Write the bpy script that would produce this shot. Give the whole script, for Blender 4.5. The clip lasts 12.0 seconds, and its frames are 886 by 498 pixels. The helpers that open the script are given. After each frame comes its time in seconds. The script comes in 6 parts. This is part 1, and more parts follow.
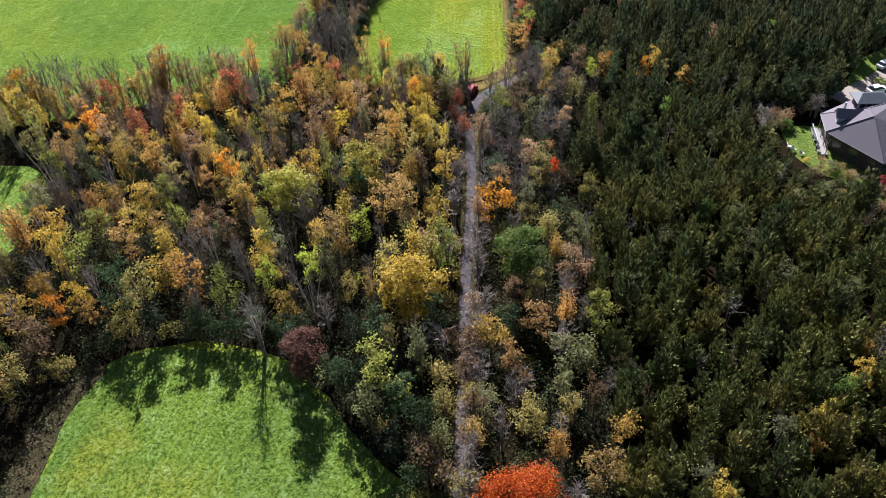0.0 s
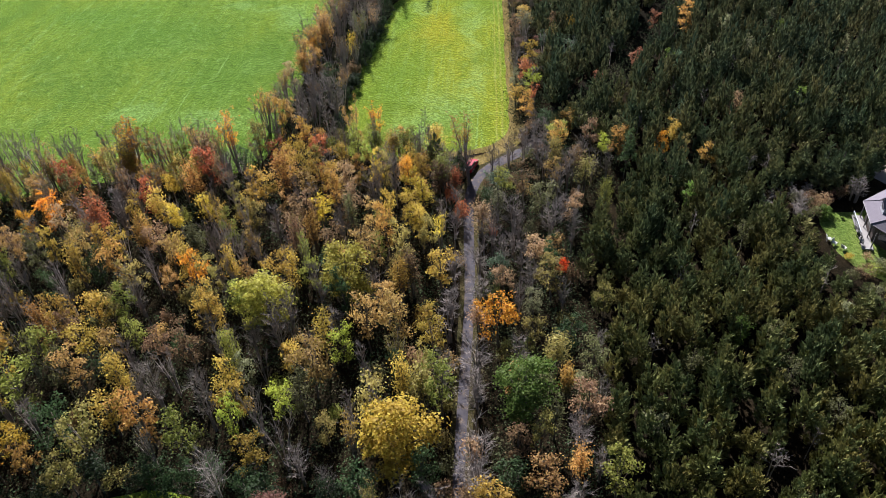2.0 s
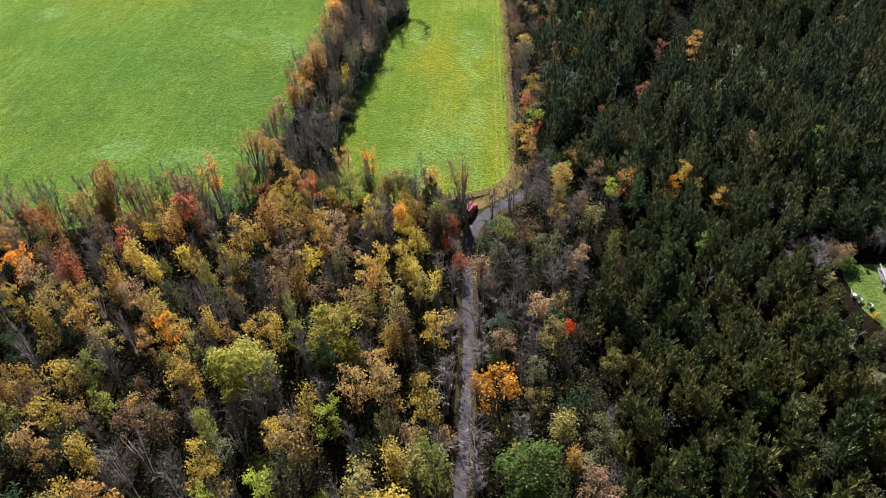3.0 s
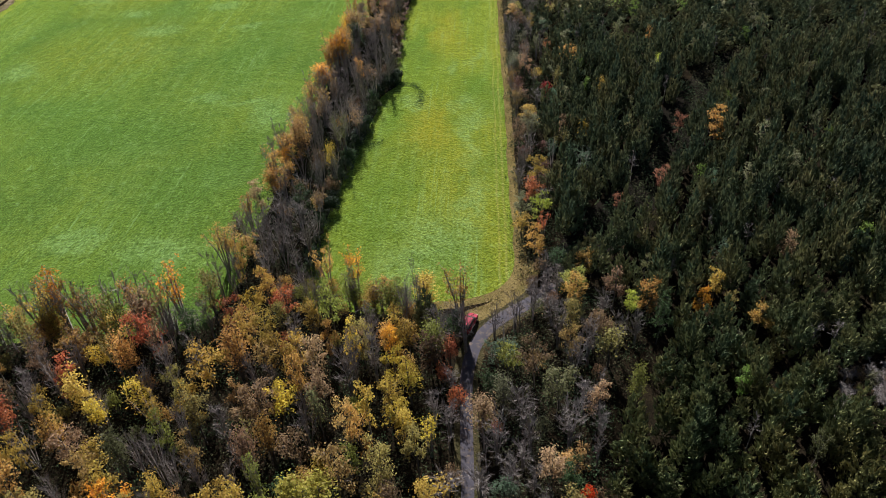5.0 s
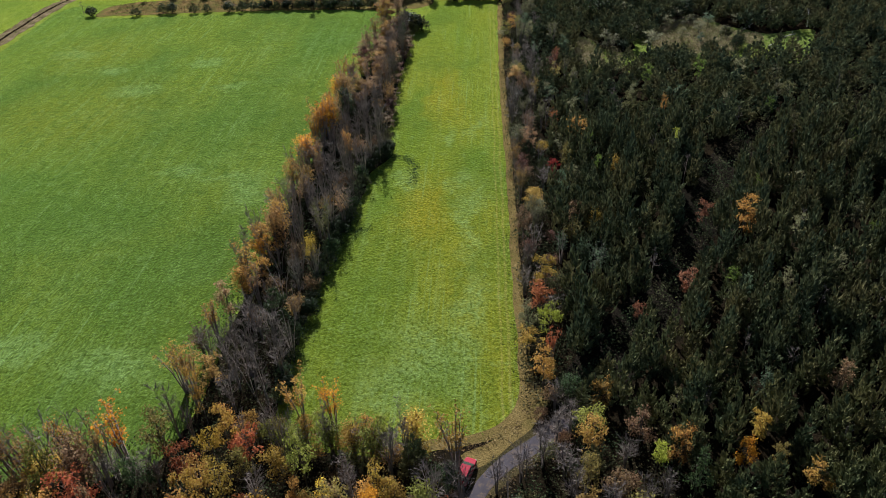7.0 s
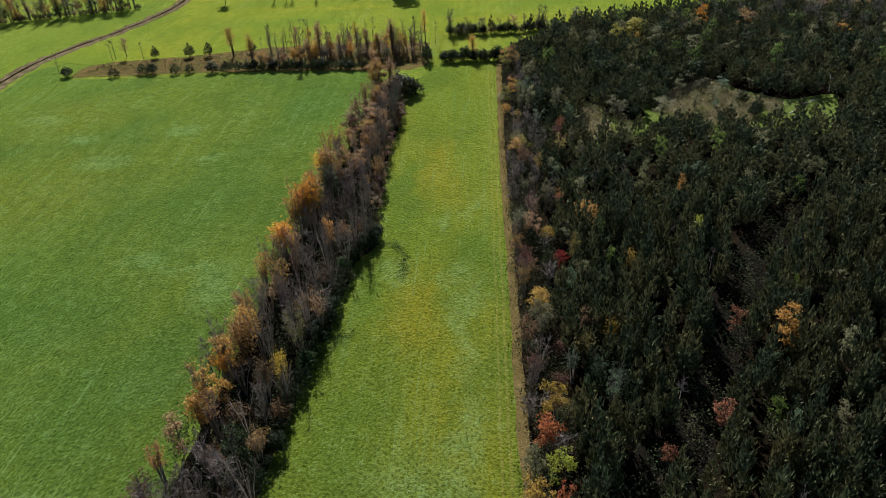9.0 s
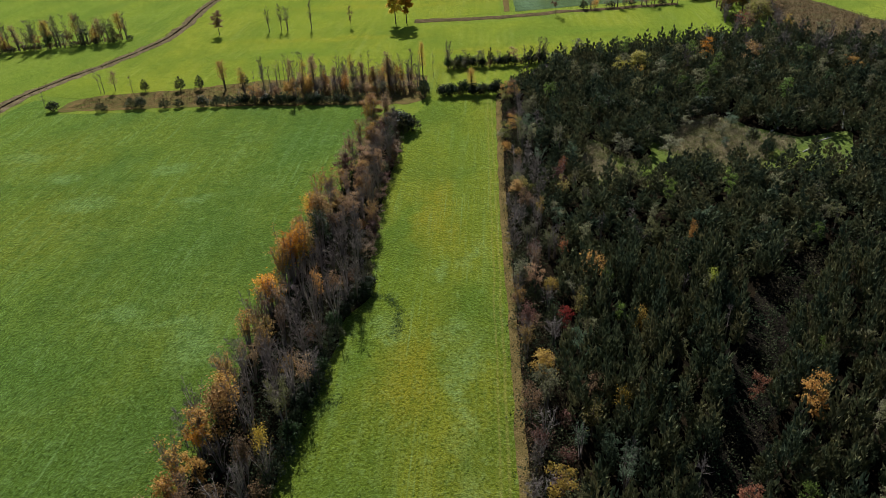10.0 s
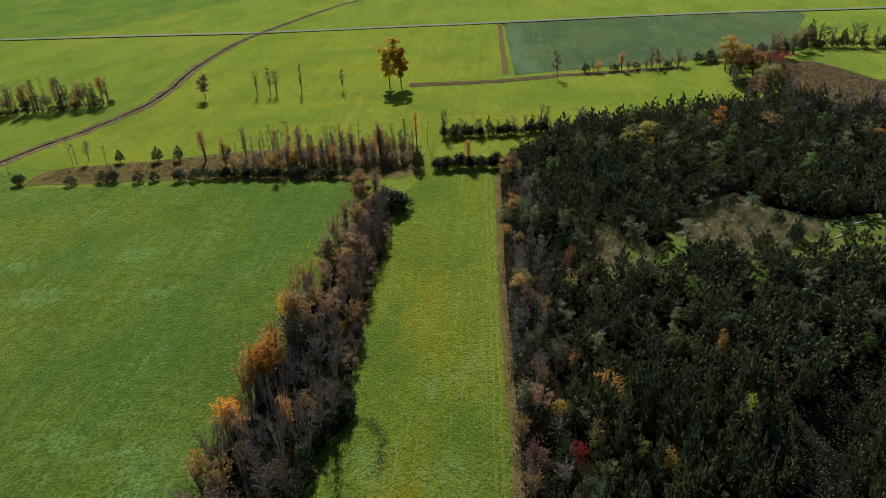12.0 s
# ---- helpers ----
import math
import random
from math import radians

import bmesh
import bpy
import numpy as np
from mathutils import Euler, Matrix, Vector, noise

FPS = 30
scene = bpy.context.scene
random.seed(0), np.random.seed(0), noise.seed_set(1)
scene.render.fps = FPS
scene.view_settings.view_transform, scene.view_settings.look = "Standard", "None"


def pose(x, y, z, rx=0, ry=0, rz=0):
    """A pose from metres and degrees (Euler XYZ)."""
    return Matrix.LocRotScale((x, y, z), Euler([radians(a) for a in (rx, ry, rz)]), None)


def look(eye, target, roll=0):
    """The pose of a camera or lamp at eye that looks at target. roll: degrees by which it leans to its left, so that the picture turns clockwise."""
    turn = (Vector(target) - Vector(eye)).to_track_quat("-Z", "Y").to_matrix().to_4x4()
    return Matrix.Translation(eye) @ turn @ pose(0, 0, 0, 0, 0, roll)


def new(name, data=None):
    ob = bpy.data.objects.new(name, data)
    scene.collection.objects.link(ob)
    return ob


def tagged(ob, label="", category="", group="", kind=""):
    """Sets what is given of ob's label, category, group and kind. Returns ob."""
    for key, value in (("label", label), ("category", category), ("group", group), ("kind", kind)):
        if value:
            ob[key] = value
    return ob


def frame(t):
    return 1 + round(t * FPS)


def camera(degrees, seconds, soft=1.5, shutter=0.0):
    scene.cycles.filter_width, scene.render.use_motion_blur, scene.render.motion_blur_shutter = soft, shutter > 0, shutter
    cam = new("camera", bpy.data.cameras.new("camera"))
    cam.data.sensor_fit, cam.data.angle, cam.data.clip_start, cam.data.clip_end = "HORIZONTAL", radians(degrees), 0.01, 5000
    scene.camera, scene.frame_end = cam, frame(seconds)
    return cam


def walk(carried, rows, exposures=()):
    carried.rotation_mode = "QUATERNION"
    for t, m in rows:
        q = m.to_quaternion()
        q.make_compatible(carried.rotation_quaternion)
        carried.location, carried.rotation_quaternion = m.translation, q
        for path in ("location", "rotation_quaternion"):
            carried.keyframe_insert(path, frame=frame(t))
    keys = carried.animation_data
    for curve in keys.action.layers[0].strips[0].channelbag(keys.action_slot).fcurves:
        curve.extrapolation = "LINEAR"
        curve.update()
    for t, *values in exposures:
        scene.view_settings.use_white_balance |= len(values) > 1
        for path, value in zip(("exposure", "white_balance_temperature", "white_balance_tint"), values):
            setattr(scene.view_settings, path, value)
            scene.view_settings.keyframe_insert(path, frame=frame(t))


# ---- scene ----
cam = camera(62.0, 12.0, soft=0.8)
ROWS = [
    (0.0, 0.00, 0.00, 69.99, 5.35, -41.71, -3.69),
    (0.5, 0.16, 4.56, 70.19, 5.45, -41.44, -3.74),
    (1.0, 0.29, 9.15, 70.40, 5.59, -41.17, -3.82),
    (1.5, 0.42, 13.84, 70.63, 5.69, -40.88, -3.91),
    (2.0, 0.49, 18.64, 70.85, 5.75, -40.56, -4.00),
    (2.5, 0.54, 23.44, 70.99, 5.78, -40.22, -4.07),
    (3.0, 0.56, 28.28, 71.09, 5.77, -39.86, -4.10),
    (5.0, 0.02, 48.25, 71.50, 5.49, -38.06, -4.08),
    (5.5, -0.10, 53.21, 71.55, 5.41, -37.59, -3.98),
    (6.0, -0.20, 58.13, 71.59, 5.34, -37.07, -3.81),
    (6.5, -0.28, 63.05, 71.51, 5.27, -36.49, -3.69),
    (7.0, -0.30, 67.87, 71.39, 5.22, -35.76, -3.61),
    (9.0, -0.21, 87.00, 70.85, 4.99, -32.80, -3.56),
    (9.5, -0.21, 91.82, 70.75, 4.94, -31.97, -3.56),
    (10.0, -0.21, 96.67, 70.67, 4.85, -31.07, -3.52),
    (10.5, -0.23, 101.53, 70.62, 4.75, -30.14, -3.48),
    (11.0, -0.27, 106.37, 70.63, 4.67, -29.25, -3.47),
    (11.5, -0.16, 111.19, 70.66, 4.62, -28.36, -3.42),
    (12.0, 0.00, 115.94, 70.68, 4.57, -27.42, -3.39),
]


def aim(x, y, z, yaw, pitch, roll):
    a, b = radians(yaw), radians(pitch)
    way = Vector((-math.sin(a) * math.cos(b), math.cos(a) * math.cos(b), math.sin(b)))
    return look((x, y, z), Vector((x, y, z)) + way * 10, roll)


walk(cam, [(t, aim(*row)) for t, *row in ROWS], [(0.0, 1.78, 5950, 13), (3.0, 1.66, 5950, 13), (6.0, 1.14, 6000, 12), (9.0, 0.86, 6050, 12), (12.0, 0.58, 6150, 11)])

# ---- light ----
SUN_UP, SUN_SIDE = 36.5, 11.0  # degrees above the horizon; degrees west of straight ahead
world = bpy.data.worlds.new("world")
scene.world = world
world.use_nodes = True
wt = world.node_tree
wt.nodes.clear()
sky = wt.nodes.new("ShaderNodeTexSky")
sky.sky_type, sky.sun_disc = "NISHITA", False
sky.sun_elevation, sky.sun_rotation = radians(SUN_UP), radians(-SUN_SIDE)
back = wt.nodes.new("ShaderNodeBackground")
back.inputs["Strength"].default_value = 0.03
wout = wt.nodes.new("ShaderNodeOutputWorld")
wt.links.new(sky.outputs["Color"], back.inputs["Color"])
wt.links.new(back.outputs["Background"], wout.inputs["Surface"])
sun_way = Vector((-math.sin(radians(SUN_SIDE)) * math.cos(radians(SUN_UP)), math.cos(radians(SUN_SIDE)) * math.cos(radians(SUN_UP)), math.sin(radians(SUN_UP))))
sun = new("sun", bpy.data.lights.new("sun", "SUN"))
sun.data.energy, sun.data.angle, sun.data.color = 5.0, radians(0.53), (1.0, 0.945, 0.885)
sun.matrix_world = look(sun_way * 300, (0, 0, 0))


# ---- materials ----
def material(name):
    m = bpy.data.materials.new(name)
    m.use_nodes = True
    m.node_tree.nodes.clear()
    return m, m.node_tree


def node(t, kind, ins=(), **props):
    n = t.nodes.new("ShaderNode" + kind)
    for key, value in props.items():
        setattr(n, key, value)
    for key, value in dict(ins).items():
        if isinstance(value, bpy.types.NodeSocket):
            t.links.new(value, n.inputs[key])
        else:
            n.inputs[key].default_value = value
    return n


def rgb(c):
    return (*c, 1.0)


def noise_tex(t, vec, scale, detail=3.0, rough=0.55):
    return node(t, "TexNoise", {"Vector": vec, "Scale": scale, "Detail": detail, "Roughness": rough}).outputs["Fac"]


def ramp(t, fac, *stops):
    r = node(t, "ValToRGB", {"Fac": fac})
    el = r.color_ramp.elements
    while len(el) < len(stops):
        el.new(0.5)
    for e, (p, c) in zip(el, stops):
        e.position, e.color = p, rgb(c)
    return r.outputs["Color"]


def mix(t, fac, a, b, blend="MIX"):
    n = node(t, "Mix", data_type="RGBA", blend_type=blend)
    for k, v in ((0, fac), (6, a), (7, b)):
        if isinstance(v, bpy.types.NodeSocket):
            t.links.new(v, n.inputs[k])
        else:
            n.inputs[k].default_value = v if k == 0 else rgb(v)
    return n.outputs[2]


def stretched(t, scale, turn=0.0):
    p = node(t, "NewGeometry").outputs["Position"]
    return node(t, "Mapping", {"Vector": p, "Scale": scale, "Rotation": (0, 0, radians(turn))}).outputs["Vector"]


def finish(t, color, rough=0.8, bump=None, strength=0.5, distance=0.1, metal=0.0, spec=0.3, sheen=None):
    ins = {"Base Color": color if isinstance(color, bpy.types.NodeSocket) else rgb(color), "Roughness": rough, "Metallic": metal, "Specular IOR Level": spec}
    if sheen:
        tint = node(t, "VectorMath", {0: color, 3: 6.0}, operation="SCALE").outputs[0]
        ins.update({"Sheen Weight": sheen, "Sheen Roughness": 0.4, "Sheen Tint": tint})
    if bump is not None:
        ins["Normal"] = node(t, "Bump", {"Height": bump, "Strength": strength, "Distance": distance}).outputs["Normal"]
    b = node(t, "BsdfPrincipled", ins)
    t.links.new(b.outputs["BSDF"], node(t, "OutputMaterial").inputs["Surface"])


def blot(t, place, spots):
    """How far a place lies inside any of some soft-edged spots (x, y, half width, half length)."""
    total = None
    for x, y, rx, ry in spots:
        q = node(t, "VectorMath", {0: place, 1: (x, y, 0)}, operation="SUBTRACT").outputs[0]
        q = node(t, "VectorMath", {0: q, 1: (1 / rx, 1 / ry, 0)}, operation="MULTIPLY").outputs[0]
        d = node(t, "VectorMath", {0: q}, operation="LENGTH").outputs["Value"]
        f = node(t, "MapRange", {"Value": d, "From Min": 1.15, "From Max": 0.35}).outputs[0]
        total = f if total is None else node(t, "Math", {0: total, 1: f}, operation="MAXIMUM").outputs[0]
    return total


def times(t, a, b):
    return node(t, "Math", {0: a, 1: b}, operation="MULTIPLY").outputs[0]


def grass_material(name, lush, yellow, pale, turn=0.0, yellow_bias=0.5, pale_bias=0.62, streak=0.3, blades=False, sheen=0.5, golden=(), dewy=(), dark=(), edge_lines=(), rough=0.8):
    """Mown grass: broad drifts of tint, mowing swaths, dewy pale patches and lumps with painted tuft shade. blades: for
    standing tufts, which let light through.
    """
    m, t = material(name)
    p = node(t, "NewGeometry").outputs["Position"]
    shift = node(t, "TexNoise", {"Vector": p, "Scale": 0.09, "Detail": 4.0, "Roughness": 0.65}).outputs["Color"]
    shift = node(t, "VectorMath", {0: shift, 1: (0.5, 0.5, 0.5)}, operation="SUBTRACT").outputs[0]
    warped = node(t, "VectorMath", {0: node(t, "VectorMath", {0: shift, 1: (14.0, 14.0, 0.0)}, operation="MULTIPLY").outputs[0], 1: p}, operation="ADD").outputs[0]
    deep = (lush[0] * 0.66, lush[1] * 0.72, lush[2] * 0.95)
    cool = (lush[0] * 0.74, lush[1] * 0.84, lush[2] * 1.0)
    # broad drifts
    broad = noise_tex(t, stretched(t, (1.0, 0.5, 1.0), turn), 0.022, 4.0, 0.55)
    c = mix(t, ramp(t, broad, (yellow_bias - 0.13, (0, 0, 0)), (yellow_bias + 0.13, (0.9,) * 3)), lush, yellow)
    drift = noise_tex(t, stretched(t, (1.0, 0.6, 1.0), turn + 20.0), 0.05, 5.0, 0.6)
    c = mix(t, ramp(t, drift, (0.38, (0.7,) * 3), (0.54, (0.0,) * 3)), c, deep)
    if golden:
        c = mix(t, times(t, blot(t, warped, golden), node(t, "MapRange", {"Value": drift, "From Min": 0.3, "From Max": 0.62, "To Min": 1.0, "To Max": 0.55}).outputs[0]), c, (yellow[0] * 1.08, yellow[1] * 0.97, yellow[2] * 0.85))
    if dark:
        c = mix(t, times(t, blot(t, warped, dark), 0.75), c, cool)
    # mowing swaths
    lanes = noise_tex(t, stretched(t, (0.55, 0.012, 1.0), turn), 1.0, 3.0, 0.6)
    where = noise_tex(t, p, 0.03, 3.0)
    here = node(t, "MapRange", {"Value": where, "From Min": 0.4, "From Max": 0.6}).outputs[0]
    lit = node(t, "MapRange", {"Value": lanes, "From Min": 0.5, "From Max": 0.72, "To Max": streak}).outputs[0]
    c = mix(t, times(t, lit, here), c, pale)
    c = mix(t, ramp(t, lanes, (0.32, (streak,) * 3), (0.48, (0.0,) * 3)), c, deep)
    thin = noise_tex(t, stretched(t, (2.4, 0.035, 1.0), turn + 2.0), 1.0, 2.0, 0.6)
    rows_here = node(t, "MapRange", {"Value": drift, "From Min": 0.46, "From Max": 0.56, "To Max": 0.5}).outputs[0]
    c = mix(t, times(t, node(t, "MapRange", {"Value": thin, "From Min": 0.56, "From Max": 0.68}).outputs[0], rows_here), c, pale)
    # dewy patches, speckled
    speck = noise_tex(t, stretched(t, (1.0, 0.7, 1.0), turn), 1.15, 5.0, 0.75)
    spots = noise_tex(t, stretched(t, (0.8, 1.0, 1.0), turn), 0.05, 6.0, 0.68)
    wet = node(t, "MapRange", {"Value": spots, "From Min": pale_bias - 0.05, "From Max": pale_bias + 0.14, "To Max": 0.55}).outputs[0]
    if dewy:
        wet = node(t, "Math", {0: wet, 1: blot(t, warped, dewy)}, operation="MAXIMUM").outputs[0]
    flecks = node(t, "MapRange", {"Value": speck, "From Min": 0.42, "From Max": 0.62, "To Min": 0.22, "To Max": 1.0}).outputs[0]
    c = mix(t, times(t, times(t, wet, flecks), 0.7), c, pale)
    # mottling a stride across, lumps and blades; tuft shadows and highlights painted as specks
    mottle = noise_tex(t, stretched(t, (1.0, 0.7, 1.0), turn + 12.0), 0.6, 5.0, 0.72)
    c = mix(t, ramp(t, mottle, (0.36, (rough,) * 3), (0.5, (0.0,) * 3)), c, deep)
    c = mix(t, ramp(t, mottle, (0.54, (0.0,) * 3), (0.68, (0.36,) * 3)), c, pale)
    lump = noise_tex(t, stretched(t, (1.0, 0.75, 1.0), turn), 2.4, 3.0, 0.7)
    c = mix(t, ramp(t, lump, (0.36, (0.8,) * 3), (0.5, (0.0,) * 3)), c, tuple(0.45 * v for v in lush))
    c = mix(t, ramp(t, lump, (0.53, (0.0,) * 3), (0.7, (0.34,) * 3)), c, pale)
    fine = noise_tex(t, stretched(t, (1.0, 0.6, 1.0), turn), 5.5, 2.0, 0.8)
    c = mix(t, ramp(t, fine, (0.36, (0.2,) * 3), (0.54, (0.0,) * 3)), c, tuple(0.5 * v for v in lush))
    for x, slope, wide in edge_lines:
        xyz = node(t, "SeparateXYZ", {0: p})
        off = node(t, "Math", {0: xyz.outputs["Y"], 1: slope, 2: -x}, operation="MULTIPLY_ADD").outputs[0]
        off = node(t, "Math", {0: xyz.outputs["X"], 1: off}, operation="ADD").outputs[0]
        off = node(t, "Math", {0: off, 1: noise_tex(t, p, 0.08, 2.0)}, operation="ADD").outputs[0]
        on = node(t, "MapRange", {"Value": node(t, "Math", {0: off}, operation="ABSOLUTE").outputs[0], "From Min": wide, "From Max": wide * 0.3, "To Max": 0.32}).outputs[0]
        c = mix(t, times(t, on, node(t, "MapRange", {"Value": speck, "From Min": 0.35, "From Max": 0.55}).outputs[0]), c, (0.2, 0.17, 0.05))
    h = node(t, "Math", {0: lump, 1: mottle}, operation="ADD").outputs[0]
    if blades:
        isle = node(t, "NewGeometry").outputs["Random Per Island"]
        bright = node(t, "MapRange", {"Value": isle, "To Min": 1.2, "To Max": 2.1}).outputs[0]
        c = node(t, "HueSaturation", {"Value": bright, "Color": c}).outputs["Color"]
        d = node(t, "BsdfDiffuse", {"Color": c})
        tr = node(t, "BsdfTranslucent", {"Color": c})
        mx = node(t, "MixShader", {0: 0.72, 1: d.outputs["BSDF"], 2: tr.outputs["BSDF"]})
        t.links.new(mx.outputs["Shader"], node(t, "OutputMaterial").inputs["Surface"])
    else:
        finish(t, c, 1.0, h, 1.0, 0.3, spec=0.0, sheen=sheen)
    return m


WEST_LOOK = dict(lush=(0.056, 0.093, 0.0125), yellow=(0.082, 0.106, 0.0125), pale=(0.122, 0.195, 0.062), turn=-4.0, yellow_bias=0.5, pale_bias=0.6, streak=0.28,
                 golden=((-100, 222, 22, 26), (-112, 262, 20, 18)),
                 dewy=((-76.5, 252, 6, 4), (-89, 235, 7, 4), (-65.7, 237.5, 5, 3.4), (-118, 261, 7, 4), (-101, 250, 5, 4), (-63.7, 195, 6, 2.6), (-52, 192, 7, 2.2), (-49, 187, 5, 9), (-117, 212, 6, 6), (-54, 138, 9, 5), (-70, 142, 7, 4)),
                 dark=((-60, 215, 13, 30), (-75, 178, 20, 14), (-100, 190, 16, 9), (-58, 160, 12, 18), (-48, 262, 10, 22)))
STRIP_LOOK = dict(rough=0.5, lush=(0.079, 0.117, 0.0124), yellow=(0.139, 0.138, 0.0122), pale=(0.133, 0.2, 0.062), turn=0.0, yellow_bias=0.49, pale_bias=0.63, streak=0.3,
                  golden=((-12, 228, 4.5, 16), (-13, 180, 5.0, 13)),
                  dewy=((-5, 177, 2.6, 16), (-5.2, 212, 1.8, 7), (-8, 190, 2.6, 5), (-11, 142, 5.5, 9), (-5, 142, 3, 9), (-17, 190, 2.4, 3.5), (-9, 206, 1.2, 4), (-14, 136, 6, 5), (-4, 152, 2.4, 8)),
                  dark=((-20, 150, 7, 13), (-19, 224, 3.5, 12), (-8, 138, 8, 6), (-6, 196, 3, 7), (-22, 182, 3, 9)),
                  edge_lines=((3.55, 0.0137, 0.3), (2.5, 0.0137, 0.22)))
NEAR_LOOK = dict(lush=(0.074, 0.122, 0.0165), yellow=(0.11, 0.136, 0.018), pale=(0.185, 0.265, 0.105), turn=35.0, yellow_bias=0.54, pale_bias=0.58, streak=0.3,
                 golden=((-36, 40, 8, 4), (-44, 45, 3, 6)))
GRASS_WEST, TUFT_WEST = grass_material("grass_west", **WEST_LOOK, sheen=1.0), grass_material("tuft_west", **WEST_LOOK, blades=True)
GRASS_STRIP, TUFT_STRIP = grass_material("grass_strip", **STRIP_LOOK, sheen=0.9), grass_material("tuft_strip", **STRIP_LOOK, blades=True)
GRASS_NEAR, TUFT_NEAR = grass_material("grass_near", **NEAR_LOOK), grass_material("tuft_near", **NEAR_LOOK, blades=True)
GRASS_FAR = grass_material("grass_far", (0.125, 0.172, 0.0165), (0.17, 0.19, 0.018), (0.21, 0.25, 0.066), 92.0, 0.47, 0.64, 0.35, dark=((-70, 345, 30, 6), (30, 360, 30, 6), (-60, 440, 40, 8)), golden=((-60, 362, 40, 5), (10, 340, 40, 5), (-70, 470, 40, 6), (-40, 410, 50, 6)))
GRASS_PLAIN = grass_material("grass_plain", (0.115, 0.165, 0.0185), (0.165, 0.19, 0.02), (0.19, 0.23, 0.066), 92.0, 0.5, 0.64, 0.35)
CROP = grass_material("crop", (0.053, 0.082, 0.03), (0.075, 0.095, 0.031), (0.12, 0.19, 0.11), 4.0, 0.5, 0.6, 0.25, dewy=((11, 440, 5, 50), (14, 405, 6, 14)))


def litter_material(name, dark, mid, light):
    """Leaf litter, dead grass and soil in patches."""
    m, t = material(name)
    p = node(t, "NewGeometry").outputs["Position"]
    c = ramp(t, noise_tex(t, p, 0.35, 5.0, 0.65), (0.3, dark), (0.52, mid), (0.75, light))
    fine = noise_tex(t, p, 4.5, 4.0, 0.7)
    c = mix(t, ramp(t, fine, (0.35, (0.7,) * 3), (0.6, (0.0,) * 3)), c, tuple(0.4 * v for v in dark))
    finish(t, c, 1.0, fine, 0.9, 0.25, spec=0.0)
    return m


BANK = litter_material("bank_grass", (0.03, 0.03, 0.014), (0.055, 0.046, 0.026), (0.1, 0.075, 0.04))
# litter darkened far below its own brown, to hold the canopy's shade
SHADED_LITTER = litter_material("leaf_litter", (0.009, 0.008, 0.005), (0.017, 0.013, 0.008), (0.03, 0.022, 0.012))
DEAD_GRASS = litter_material("dead_grass", (0.085, 0.11, 0.022), (0.16, 0.118, 0.045), (0.29, 0.175, 0.08))
VERGE = litter_material("verge", (0.1, 0.085, 0.027), (0.17, 0.125, 0.048), (0.23, 0.175, 0.07))
# near-black ground colour that stands in for deep shade in the ride
TRACK_SHADE = litter_material("track_mud", (0.008, 0.008, 0.006), (0.014, 0.012, 0.009), (0.024, 0.02, 0.015))
DITCH = litter_material("ditch_soil", (0.06, 0.06, 0.022), (0.13, 0.095, 0.05), (0.24, 0.17, 0.095))
CREEKSIDE = litter_material("creek_side", (0.08, 0.08, 0.03), (0.19, 0.15, 0.085), (0.3, 0.23, 0.15))
LANE_SIDE = litter_material("lane_side", (0.03, 0.03, 0.013), (0.06, 0.05, 0.024), (0.1, 0.08, 0.04))
CLEARING = grass_material("clearing_grass", (0.085, 0.118, 0.02), (0.11, 0.125, 0.024), (0.15, 0.17, 0.07), 20.0, 0.5, 0.6, 0.4)
LAWN = grass_material("lawn_grass", (0.074, 0.112, 0.02), (0.105, 0.122, 0.03), (0.15, 0.165, 0.06), sheen=0.3, rough=0.5)


def simple_material(name, color, rough=0.7, vary=0.25, scale=1.5, metal=0.0, spec=0.4, bump=0.3):
    m, t = material(name)
    p = node(t, "TexCoord").outputs["Object"]
    n = noise_tex(t, p, scale, 4.0, 0.6)
    c = ramp(t, n, (0.3, tuple(v * (1 - vary) for v in color)), (0.7, tuple(min(1, v * (1 + vary)) for v in color)))
    g = noise_tex(t, p, scale * 9, 3.0, 0.6)
    c = mix(t, ramp(t, g, (0.35, (0.35,) * 3), (0.65, (0.0,) * 3)), c, tuple(v * (1 - vary) * 0.8 for v in color))
    finish(t, c, rough, g, bump, 0.02, metal, spec)
    return m


